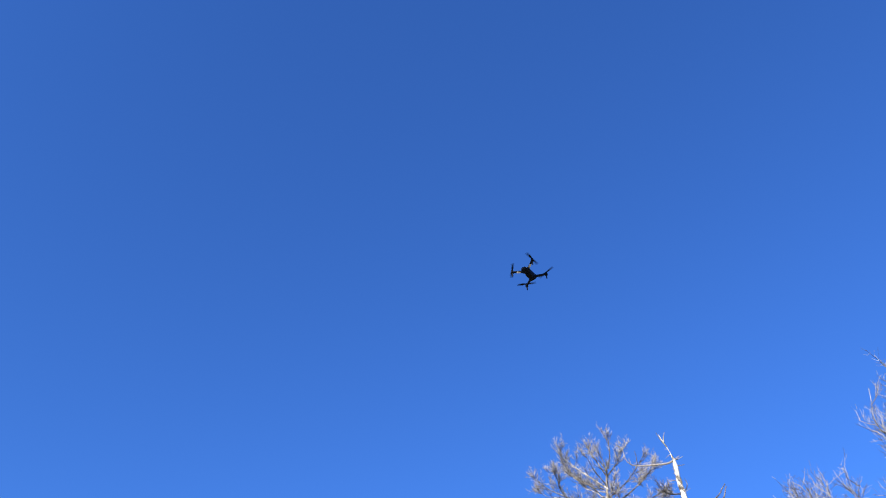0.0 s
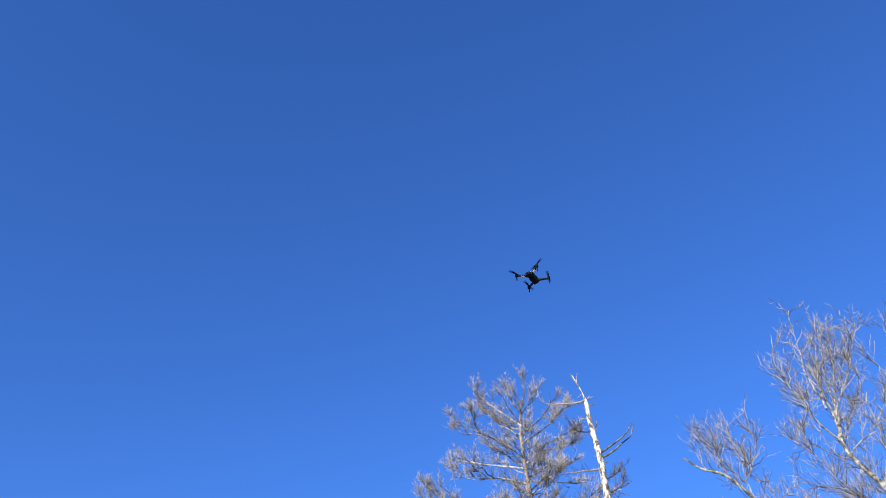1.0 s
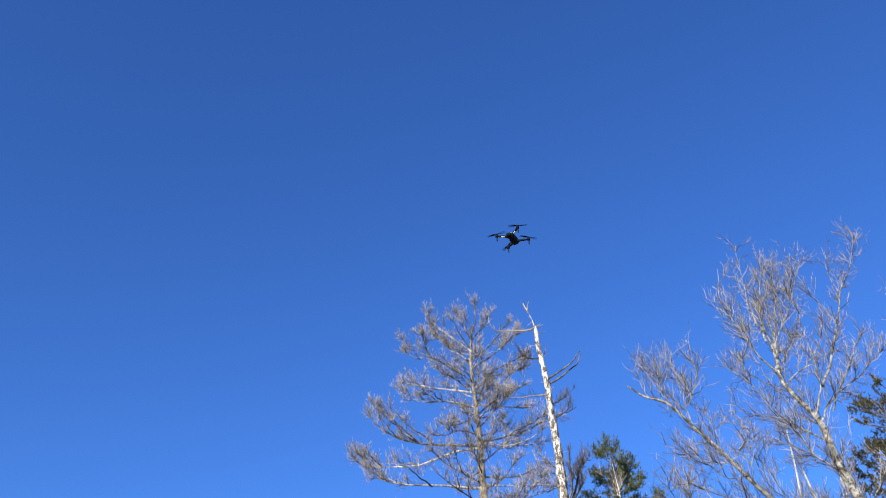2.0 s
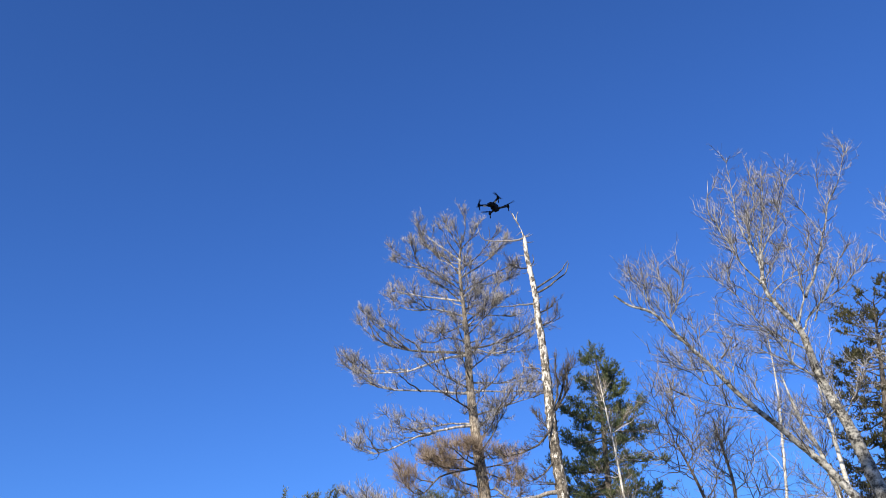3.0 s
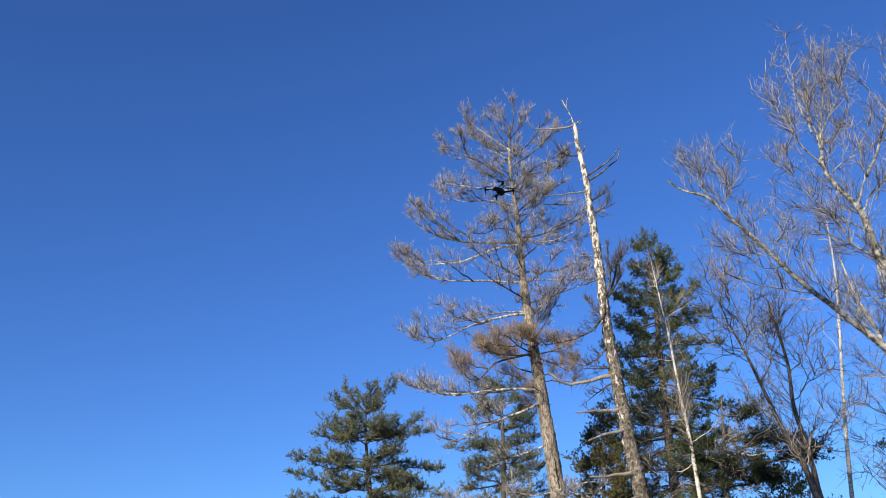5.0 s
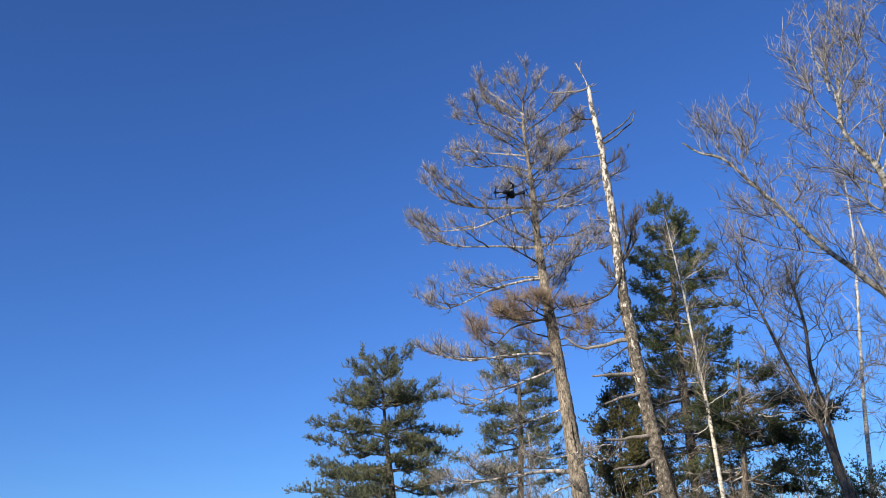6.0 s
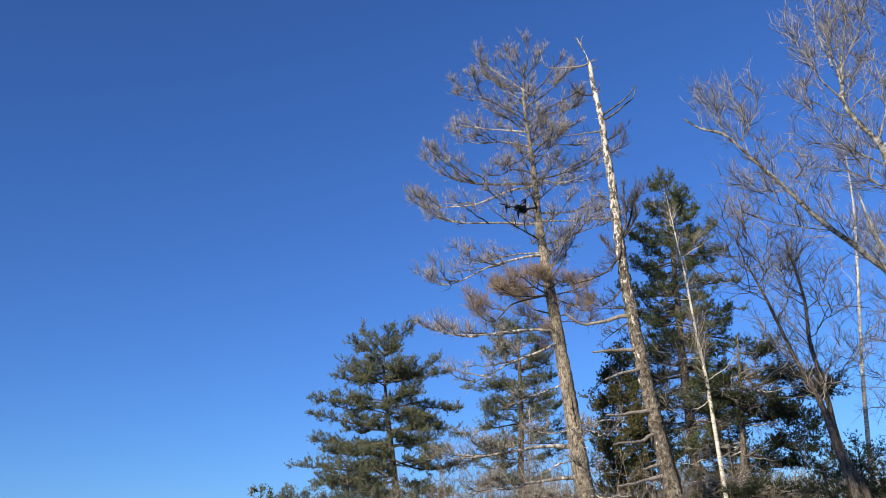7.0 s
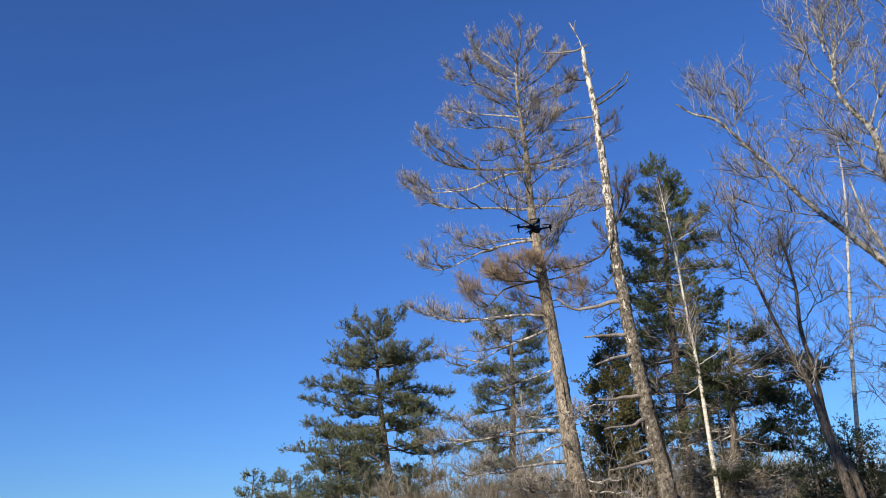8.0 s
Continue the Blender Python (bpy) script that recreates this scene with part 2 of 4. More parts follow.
# ---- ground ----
def ground():
    n = 90
    r = np.concatenate([[0], np.geomspace(2, 4000, 60)])
    a = np.linspace(0, 2 * np.pi, n, endpoint=False)
    v = [(x * math.cos(t), x * math.sin(t), 0.12 * noise.noise(Vector((x * math.cos(t) * 0.2, x * math.sin(t) * 0.2, 0))) - 0.12) for x in r for t in a]
    f = [(i * n + j, i * n + (j + 1) % n, (i + 1) * n + (j + 1) % n, (i + 1) * n + j) for i in range(len(r) - 1) for j in range(n)]
    m, nt, b = material("winter_grass", 0.95)
    col = ramp_of(nt, noise_of(nt, 3, 8), [(0.3, (0.20, 0.165, 0.085)), (0.5, (0.32, 0.27, 0.15)), (0.7, (0.42, 0.36, 0.22))])
    nt.links.new(mixed(nt, 0.7, col, ramp_of(nt, noise_of(nt, 0.15, 5), [(0.35, (0.6, 0.65, 0.5)), (0.65, (1.1, 1.05, 1))]), "MULTIPLY"), b.inputs["Base Color"])
    bump(nt, b, noise_of(nt, 12, 6), 0.8, 0.05)
    ob = new("ground", mesh_of("ground", v, f))
    ob.data.materials.append(m)
    tagged(ob, "dormant tan winter grass on level ground", "ground", kind="structure")


ground()

# ---- trees: trunks as a few points, limbs as (height, reach x, y, z) ----
DEAD_PINE_TRUNK = [(3.71, 27, 0), (3.63, 27, 2.91), (3.53, 27, 4.54), (3.43, 27, 6.33), (3.29, 27, 8.3), (3.11, 27, 10.72), (3.03, 27, 12.44), (3.05, 27, 13.79), (3.01, 27, 15.07), (2.95, 27, 16.9), (3.1, 27, 18.25)]
SNAG_TRUNK = [(5.75, 24, 0), (5.59, 24, 2.79), (5.4, 24, 4.4), (5.29, 24, 5.42), (5.19, 24, 6.54), (5.1, 24, 7.87), (5.03, 24, 9.54), (5.02, 24, 10.88), (5.03, 24, 12.08), (4.98, 24, 13.3), (4.97, 24, 14.35), (4.85, 24, 15.55), (4.81, 24, 16.43), (4.52, 24, 17.32)]
LEFT_PINE_TRUNK = [(-3.2, 45, 0), (-3.37, 45, 4.04), (-3.53, 45, 6.05), (-3.73, 45, 8.65), (-3.86, 45, 11.04), (-3.78, 45, 13.35)]
CENTRE_PINE_TRUNK = [(2.3, 38, 0), (2.44, 38, 4.79), (2.68, 38, 7.69), (2.79, 38, 10.23), (2.77, 38, 11.81)]
GREEN_PINE_TRUNK = [(8.5, 33, 0), (8.69, 33, 7.81), (8.78, 33, 9.6), (8.95, 33, 12.41), (9.04, 33, 14.37), (9.11, 33, 16.35)]
SHADE_PINE_TRUNK = [(9.0, 28, 0), (8.66, 28, 2.86), (8.88, 28, 4.59), (9.15, 28, 6.76), (9.31, 28, 8.17)]
SHADE_PINE_LIMBS = [
    (-0.8, (9.16, 6.35), (10.06, 6.43), (10.99, 6.54), (12.04, 6.27)),
    (0.8, (9.19, 6.66), (10.15, 6.78), (11.08, 7.15)),
    (-1, (9.09, 5.84), (9.91, 5.73), (10.61, 5.27), (10.89, 4.82)),
    (0.9, (8.99, 5.26), (9.92, 5.38), (11.09, 5.60)),
    (-0.7, (8.85, 4.20), (9.68, 4.46), (10.82, 4.17)),
    (0.9, (8.88, 4.37), (9.87, 4.04), (11.67, 3.80)),
    (-1, (9.04, 5.56), (8.40, 5.40), (7.81, 5.53)),
    (0.8, (9.28, 7.41), (8.85, 7.78), (8.44, 7.74)),
    (-0.9, (9.17, 6.53), (8.33, 6.42), (7.68, 6.52)),
    (0.7, (9.28, 7.50), (10.08, 7.54), (10.66, 7.78)),
    (-0.8, (8.71, 3.37), (9.44, 3.21), (10.29, 2.96)),
]

SHADE_PINE_SIDE_LIMBS = [
    (-0.9, (9.23, 6.75), (9.96, 5.91), (10.58, 5.02), (11.19, 4.06)),
    (0.6, (10.06, 5.96), (11.11, 6.10), (12.00, 6.23)),
    (-0.5, (11.11, 6.64), (11.32, 6.30), (11.92, 5.97)),
    (0.7, (10.83, 5.15), (10.52, 4.80), (9.90, 4.76)),
]

CEDAR_TRUNK = [(5, 30, 0), (5.16, 30, 2.83), (5.42, 30, 5.43), (5.76, 30, 8.23)]

WHITE_BIRCH_TRUNK = [(7.81, 27, 0), (7.79, 27, 2.68), (7.77, 27, 6.46), (7.69, 27, 7.93), (7.63, 27, 9.85), (7.53, 27, 11.23), (7.42, 27, 12.87)]
WHITE_BIRCH_LIMBS = [
    (9.25, -0.91, -0.4, 0.03), (8.21, -0.55, -0.4, -0.01), (7.19, -1.48, -0.6, 0.14), (11.43, -0.14, 0.3, 1.36),
    (6.46, 0.95, -0.5, 0.73), (5.92, -1.64, -0.8, -0.38), (10.62, 0.77, -0.5, 0.36),
]

TWIN_TREE_TRUNK = [(9.86, 22, 0), (9.55, 22, 2.17), (9.28, 22, 3.69), (9.07, 22, 4.93), (8.69, 22, 5.97), (8.24, 22, 7.61), (7.89, 22, 8.66)]
TWIN_TREE_LIMBS = [
    (8.66, -0.58, -0.3, 1.74), (8.27, -0.7, 0.5, 1.28), (7.61, -1.16, -0.6, 0.45), (7.08, 0.88, 0.5, 2.02),
    (5.97, -0.98, -0.6, 0.69), (8.66, 0.36, 0.4, 1.97), (8.03, 0.35, -0.5, 1.4),
]

TWIN_STEM_TRUNK = [(10.15, 22.3, 0), (9.92, 22.3, 2.42), (9.49, 22.3, 3.72), (9.39, 22.3, 5.25), (9.26, 22.3, 6.46), (9.34, 22.3, 7.63), (9.23, 22.3, 8.68), (9.17, 22.3, 9.36)]
TWIN_STEM_LIMBS = [
    (7.63, -0.64, -0.4, 1.12), (7.26, 1.03, 0.4, 1.34), (6.64, 0.89, -0.6, 0.85), (8.53, 0.53, 0.3, 1.4),
    (5.36, 0.82, -0.6, 0.93),
]

THIN_BIRCH_TRUNK = [(11.55, 26, 0), (11.78, 26, 3.3), (12.08, 26, 5.7), (12.36, 26, 7.44), (12.76, 26, 9.73), (13.07, 26, 11.66), (13.22, 26, 13.68)]
THIN_BIRCH_LIMBS = [
    (9.93, 0.5, -0.4, 0.58), (9, -0.21, 0.4, 0.9), (7.38, 0.88, -0.5, 0.7), (6.51, -0.55, 0.5, 1.23),
]

ASPEN_TRUNK = [(12.96, 20, 0), (12.2, 20, 5.2), (11.75, 20, 7.71), (11.61, 20, 8.37), (11.34, 20, 9.26), (11.21, 20, 9.92), (11.16, 20, 10.56), (11.05, 20, 11.05), (10.61, 20, 11.74), (10.43, 20, 12.29), (10.58, 20, 13.13), (10.63, 20, 13.95)]
LEANING_ASPEN_TRUNK = [(13.88, 19.5, 0), (12.3, 19.5, 4.3), (10.73, 19.5, 6.82), (10.43, 19.5, 7.24), (9.89, 19.5, 7.83), (9.56, 19.5, 8.2), (9.11, 19.5, 8.65), (8.66, 19.5, 9.18), (8.22, 19.5, 9.81), (7.64, 19.5, 10.53), (7.04, 19.5, 11.27), (6.49, 19.5, 11.48), (6.1, 19.5, 11.79)]
SIDE_STEM_TRUNK = [(13.85, 24, 0), (13.01, 24, 7.96), (12.51, 24, 9.93), (12.29, 24, 11.33)]

SIDE_BIRCH_TRUNK = [(12.86, 23, 0), (12.84, 23, 8.08), (12.84, 23, 9.05), (12.83, 23, 10.35), (12.89, 23, 11.31)]

HEMLOCK_TRUNK = [(15.19, 26, 0), (16.04, 26, 8.34), (16.66, 26, 11.32), (17.38, 26, 14.88)]

EDGE_TREE_TRUNK = [(15.79, 24, 0), (16.95, 24, 8.76), (18.47, 24, 14.45), (19.7, 24, 19.05)]
EDGE_TREE_LIMBS = [
    (14.87, -1.36, -0.5, 2.86), (14.03, -0.91, 0.5, 2.5), (13.2, -1.79, -0.6, 1.36), (12.02, -4.69, -3, -0.21),
    (11.26, -4.58, -3, -0.82),
]

LOW_PINE_TRUNK = [(-5.17, 40, 0), (-5.22, 40, 3.95), (-5.28, 40, 6.18)]

SAPLING_TRUNK = [(2.39, 34, 0), (2.53, 34, 4.23), (2.73, 34, 7.25)]


# limbs: how far the tip reaches in depth, then (x, z) on the way out
DEAD_PINE_LIMBS = [
    (-0.4, (3.00, 17.21), (2.33, 17.70), (1.66, 18.27), (1.30, 18.67)),
    (-1, (2.72, 16.26), (1.84, 16.67), (0.97, 16.94), (0.43, 17.27)),
    (0.8, (2.92, 15.58), (1.80, 15.90), (0.92, 16.20), (0.39, 16.49)),
    (-1.2, (3.00, 14.98), (2.11, 15.03), (1.22, 14.93), (0.16, 15.28)),
    (0.7, (3.04, 13.48), (2.20, 13.47), (1.01, 13.10), (0.04, 13.10), (-0.74, 13.21), (-1.30, 13.67)),
    (-0.8, (2.98, 12.13), (1.89, 12.14), (0.38, 12.18), (-0.41, 12.38), (-0.89, 12.67)),
    (-1, (3.09, 11.01), (2.16, 10.85), (1.21, 10.56), (0.26, 10.11), (-0.38, 9.96), (-1.20, 10.42)),
    (0.8, (3.07, 11.08), (2.31, 11.20), (1.46, 11.15), (0.31, 11.15)),
]
DEAD_PINE_LIMBS_MORE = [
    (-1.2, (3.16, 8.44), (2.32, 8.43), (1.40, 8.31), (0.41, 8.19), (-0.55, 8.37), (-1.19, 8.67)),
    (-1.6, (3.30, 8.05), (2.52, 7.68), (1.67, 7.31), (0.93, 6.87), (0.26, 6.70), (-0.39, 7.06)),
    (-1.4, (3.34, 4.71), (2.34, 4.76), (1.28, 4.63), (0.09, 4.50), (-1.10, 4.46)),
    (-1, (3.38, 3.81), (2.42, 3.72), (1.55, 3.59), (0.69, 3.51), (-0.35, 3.42)),
    (-1.8, (3.43, 3.00), (2.45, 2.88), (1.44, 3.08)),
    (-0.6, (3.29, 5.23), (2.64, 5.14), (1.99, 5.26)),
    (1, (3.22, 6.65), (2.38, 6.43), (1.51, 6.23)),
    (0.9, (3.01, 15.75), (3.65, 16.40), (4.51, 16.65), (5.25, 17.23)),
    (-0.6, (3.04, 15.13), (3.66, 14.90), (4.41, 14.81), (5.05, 14.73)),
]
DEAD_PINE_LIMBS_REST = [
    (0.8, (3.12, 13.83), (3.88, 13.69), (4.71, 13.84), (5.57, 14.06)),
    (0.5, (3.11, 12.49), (3.95, 12.53), (4.66, 12.63), (5.55, 12.75)),
    (-0.7, (3.12, 12.23), (4.15, 12.06), (4.86, 12.00), (5.33, 11.82)),
    (-1, (3.12, 11.35), (3.88, 11.46), (4.79, 11.63), (5.65, 11.84)),
]

DEAD_PINE_DARK_LIMBS = [
    (0.6, (3.00, 16.53), (2.52, 17.43), (2.07, 17.86), (1.49, 18.49)),
    (1, (3.04, 15.41), (2.53, 16.18), (1.98, 16.74), (1.62, 17.30)),
    (0.9, (3.02, 13.58), (1.45, 13.75), (0.49, 14.09), (-0.33, 14.72), (-0.83, 15.49)),
    (-1.4, (2.98, 12.30), (2.28, 12.50), (1.63, 12.73), (1.14, 13.08)),
    (-1.6, (3.04, 11.52), (2.40, 11.74), (1.84, 11.94), (1.46, 12.02)),
    (1.2, (2.97, 14.66), (2.50, 14.62), (2.09, 14.75), (1.66, 15.06)),
    (-1.3, (2.98, 14.01), (2.37, 13.95), (1.79, 13.58), (1.30, 13.48)),
    (0.3, (3.06, 17.66), (2.76, 18.41), (2.47, 19.23)),
    (-0.3, (3.13, 18.01), (3.25, 18.60), (3.24, 19.26)),
    (0.6, (3.06, 17.73), (3.61, 18.58), (3.87, 19.33)),
]
DEAD_PINE_DARK_LIMBS_MORE = [
    (-0.8, (3.01, 17.32), (2.97, 17.89), (2.72, 18.45)),
    (-0.9, (3.01, 16.87), (3.58, 17.22), (4.05, 17.69), (4.29, 17.94)),
    (0.8, (2.98, 16.53), (3.82, 17.19), (4.54, 18.00), (5.01, 18.65)),
    (-0.6, (3.03, 15.97), (3.80, 16.36), (4.50, 16.65), (5.00, 16.88)),
    (0.3, (3.04, 14.76), (3.62, 15.21), (4.27, 15.66), (4.82, 16.01)),
    (-1.1, (3.03, 14.22), (3.53, 14.65), (3.84, 14.83), (4.09, 15.17)),
    (0.7, (3.07, 13.75), (3.90, 13.92), (4.84, 14.31), (5.55, 14.74), (6.07, 14.92)),
    (1.1, (3.00, 14.55), (3.51, 14.80), (4.03, 14.68), (4.24, 14.44)),
    (-1.2, (3.21, 10.51), (3.53, 10.78), (3.73, 11.14), (3.39, 11.40)),
    (-0.9, (3.23, 10.12), (3.72, 10.73), (3.83, 11.20), (4.24, 11.57)),
]
DEAD_PINE_DARK_LIMBS_REST = [
    (-1.5, (3.07, 12.95), (3.44, 13.01), (3.83, 13.05)),
]

DEAD_PINE_RUSTY_LIMBS = [
    (-1.6, (3.10, 9.54), (2.48, 9.42), (1.90, 9.37), (1.32, 9.58)),
    (-2, (3.14, 9.64), (2.67, 9.65), (2.28, 9.75), (1.89, 9.70)),
    (0.8, (3.15, 8.97), (2.61, 9.27), (2.33, 9.70), (1.77, 10.07)),
    (-1, (3.09, 9.64), (1.94, 9.31), (1.29, 8.72), (0.76, 8.95), (0.51, 9.52)),
    (-1.8, (3.13, 9.74), (3.15, 9.83), (3.01, 9.89), (2.60, 9.85)),
    (-1.2, (3.24, 9.50), (3.82, 9.08), (4.13, 8.79), (4.35, 8.96)),
    (0.9, (3.21, 9.58), (3.78, 9.75), (4.29, 9.85), (4.65, 10.16)),
    (-1.7, (3.15, 9.73), (3.29, 9.78), (3.53, 9.73), (3.68, 9.50)),
    (1.4, (3.12, 9.54), (2.67, 9.81), (2.27, 10.28), (1.60, 10.10)),
]

SNAG_LIMBS = [
    (-0.5, (4.83, 16.33), (4.33, 16.16), (3.68, 16.07), (3.33, 16.20), (3.23, 16.58)),
    (-0.3, (4.69, 16.84), (4.51, 17.05), (4.40, 17.19)),
    (0.2, (4.64, 17.01), (4.68, 17.29), (4.77, 17.52)),
    (0.1, (4.84, 16.37), (4.98, 16.43), (5.14, 16.54)),
    (0, (4.74, 15.66), (4.56, 15.67)),
    (0.2, (4.85, 16.18), (5.03, 16.23), (5.17, 16.31)),
    (-0.6, (4.93, 13.90), (4.31, 13.67), (3.47, 13.53)),
    (-0.3, (4.85, 11.70), (4.53, 11.67), (4.24, 11.66)),
    (0.2, (5.06, 13.50), (5.25, 13.67)),
    (0.3, (5.08, 13.04), (5.36, 13.28)),
    (-0.4, (4.95, 7.96), (4.34, 7.83), (3.70, 7.72), (3.13, 8.05)),
    (-0.5, (5.12, 7.00), (4.46, 6.95), (3.76, 6.86)),
    (-0.8, (5.22, 6.44), (4.59, 6.24), (3.97, 6.02)),
]
SNAG_LIMBS_MORE = [
    (-0.7, (5.32, 5.26), (4.62, 5.16), (3.91, 5.09)),
    (-0.9, (5.33, 4.63), (4.78, 4.39), (3.96, 4.27)),
    (-0.5, (5.43, 3.81), (5.06, 3.71), (4.70, 3.62)),
    (-1, (5.42, 3.54), (4.74, 3.38), (3.94, 3.22)),
    (0.6, (5.16, 10.35), (5.42, 10.62), (5.86, 10.95)),
]

SNAG_DARK_LIMBS = [
    (-0.4, (4.99, 14.41), (5.50, 14.70), (5.86, 14.96), (6.08, 15.22)),
    (-0.1, (5.01, 14.29), (5.59, 14.59), (6.02, 14.94), (6.18, 15.31)),
    (0.1, (4.93, 15.26), (5.07, 15.52), (5.05, 15.76)),
    (-0.5, (4.80, 15.19), (4.38, 15.11), (4.10, 15.18)),
    (0.5, (5.09, 10.30), (5.40, 10.94), (5.64, 11.64), (6.03, 12.29)),
    (-0.4, (5.14, 10.44), (5.29, 11.01), (5.22, 11.50), (5.29, 11.93)),
    (0.3, (5.17, 10.40), (5.64, 10.95), (5.76, 11.57), (6.04, 11.97)),
    (0.5, (5.07, 13.58), (5.43, 13.88), (5.72, 14.23)),
    (-0.5, (5.09, 13.14), (5.38, 13.18), (5.57, 13.42)),
    (-0.6, (5.15, 10.53), (4.88, 9.72), (4.31, 9.15), (3.61, 8.91), (3.11, 8.91)),
]
SNAG_DARK_LIMBS_MORE = [
    (-0.4, (5.02, 8.95), (4.58, 8.50), (4.13, 8.24), (3.81, 8.47)),
    (0.5, (5.06, 9.55), (4.82, 10.01), (4.66, 10.48)),
    (0.4, (5.06, 11.44), (4.68, 11.80), (4.53, 12.31)),
    (-0.5, (4.99, 8.18), (4.52, 8.10), (4.08, 8.09)),
    (0.6, (5.00, 7.76), (4.63, 7.61), (4.24, 7.37)),
]

ASPEN_LIMBS = [
    (-0.6, (11.05, 11.05), (11.38, 11.80), (11.38, 12.75), (11.28, 13.37), (11.27, 14.37)),
    (0.6, (11.46, 11.88), (11.89, 12.63), (12.35, 13.68), (13.15, 15.16), (13.82, 16.22), (14.51, 17.59)),
    (-0.4, (10.39, 12.26), (10.55, 13.25), (11.12, 14.23), (11.53, 15.03), (11.90, 15.86)),
    (0.5, (10.48, 12.78), (10.48, 13.66), (10.68, 14.38), (10.99, 15.03), (11.22, 16.30)),
    (-0.7, (10.41, 12.34), (9.92, 12.86), (9.67, 13.53), (9.38, 14.03), (9.18, 14.36), (9.26, 15.29)),
    (0.7, (10.36, 13.32), (10.23, 14.39), (10.38, 15.50), (10.71, 17.13)),
    (-0.9, (10.50, 11.78), (9.85, 11.94), (9.27, 12.13), (9.16, 12.56)),
    (0.4, (10.47, 12.43), (11.04, 13.20), (11.48, 13.89)),
]
ASPEN_LIMBS_MORE = [
    (0.8, (11.14, 10.80), (11.65, 11.38), (12.35, 12.06), (13.17, 12.68), (14.15, 13.50)),
    (-0.8, (11.55, 11.20), (11.78, 11.69), (12.23, 12.42), (12.85, 13.46)),
    (0.3, (12.92, 14.92), (12.98, 15.50), (13.05, 16.21)),
    (-0.3, (12.43, 13.99), (12.16, 14.46), (11.84, 14.70)),
    (0.4, (11.56, 14.38), (11.55, 14.99), (12.14, 16.62)),
    (0.2, (10.50, 13.13), (11.06, 14.84), (11.47, 16.48)),
    (-0.5, (11.53, 12.84), (11.82, 13.30), (11.71, 13.60)),
    (0.5, (10.37, 13.68), (10.69, 14.96), (11.18, 16.35)),
    (0.3, (10.47, 11.91), (11.14, 12.46), (11.91, 12.85), (12.42, 13.44)),
    (1, (11.34, 9.29), (11.02, 9.87), (10.36, 10.46), (10.09, 10.86), (9.24, 11.43)),
]
ASPEN_LIMBS_REST = [
    (-1, (11.28, 9.60), (10.59, 9.91), (10.12, 10.52), (9.48, 10.71), (8.26, 10.81)),
    (0.7, (11.19, 10.40), (10.62, 10.82), (10.22, 11.42), (9.84, 12.21), (9.27, 13.00)),
    (-0.6, (11.49, 8.75), (10.89, 8.47), (9.96, 8.52), (9.45, 8.61)),
    (0.9, (11.57, 8.52), (12.49, 9.43), (13.35, 10.57)),
]

LEANING_ASPEN_LIMBS = [
    (-0.3, (8.73, 9.15), (8.75, 9.65), (8.60, 10.43)),
    (0.3, (7.50, 10.69), (7.53, 11.30), (7.51, 12.02), (7.44, 13.11)),
    (-0.3, (7.04, 11.23), (6.93, 11.68), (6.83, 12.43)),
    (0.3, (6.97, 11.27), (6.62, 11.60), (6.51, 12.27)),
    (-0.6, (9.16, 8.57), (8.34, 8.64), (7.47, 8.77), (7.04, 9.00)),
    (0.6, (8.45, 9.64), (7.74, 9.80), (7.18, 9.82)),
    (-0.3, (7.48, 11.09), (7.80, 11.65), (8.06, 12.48)),
    (0.3, (8.11, 9.96), (8.15, 10.66), (8.07, 11.38)),
    (-0.5, (8.69, 9.33), (8.05, 9.21), (7.38, 9.69), (6.54, 9.95)),
    (0.5, (9.56, 8.20), (9.30, 9.23), (9.09, 9.92), (9.08, 10.63)),
    (-0.4, (8.35, 9.72), (8.62, 10.01), (9.13, 10.36)),
    (0.4, (6.91, 11.35), (6.92, 11.95), (6.69, 12.58)),
]

LEFT_PINE_LIMBS = [
    (-0.8, (-3.83, 10.89), (-5.22, 10.68), (-6.40, 11.18)),
    (0.8, (-3.85, 11.19), (-5.01, 11.19), (-6.20, 12.12)),
    (-1.2, (-3.88, 9.54), (-5.52, 9.25), (-7.32, 9.89)),
    (1, (-3.87, 9.69), (-5.36, 9.72), (-6.56, 10.55)),
    (-1, (-3.79, 8.50), (-5.55, 8.51), (-7.44, 9.07)),
    (1.2, (-3.82, 7.63), (-6.01, 7.70), (-8.09, 8.28)),
    (-1.4, (-3.72, 7.05), (-5.56, 6.94), (-6.88, 7.16)),
    (0.9, (-3.63, 6.34), (-6.01, 6.35), (-8.79, 6.82)),
    (-1.2, (-3.53, 5.91), (-5.60, 5.56), (-7.35, 5.61)),
    (1, (-3.83, 10.98), (-2.60, 11.06), (-0.99, 12.00)),
    (-1, (-3.83, 10.79), (-2.25, 10.78), (-0.75, 10.82)),
    (0.8, (-3.76, 9.38), (-2.06, 9.50), (-0.08, 9.17)),
    (-1.3, (-3.77, 9.24), (-2.48, 8.70), (-1.50, 8.54)),
]
LEFT_PINE_LIMBS_MORE = [
    (-1, (-3.72, 8.12), (-2.07, 8.30), (0.16, 7.58)),
    (1, (-3.62, 6.76), (-1.92, 6.28), (0.61, 6.47)),
    (-1.5, (-3.66, 7.34), (-2.39, 7.25), (-1.24, 6.81)),
]

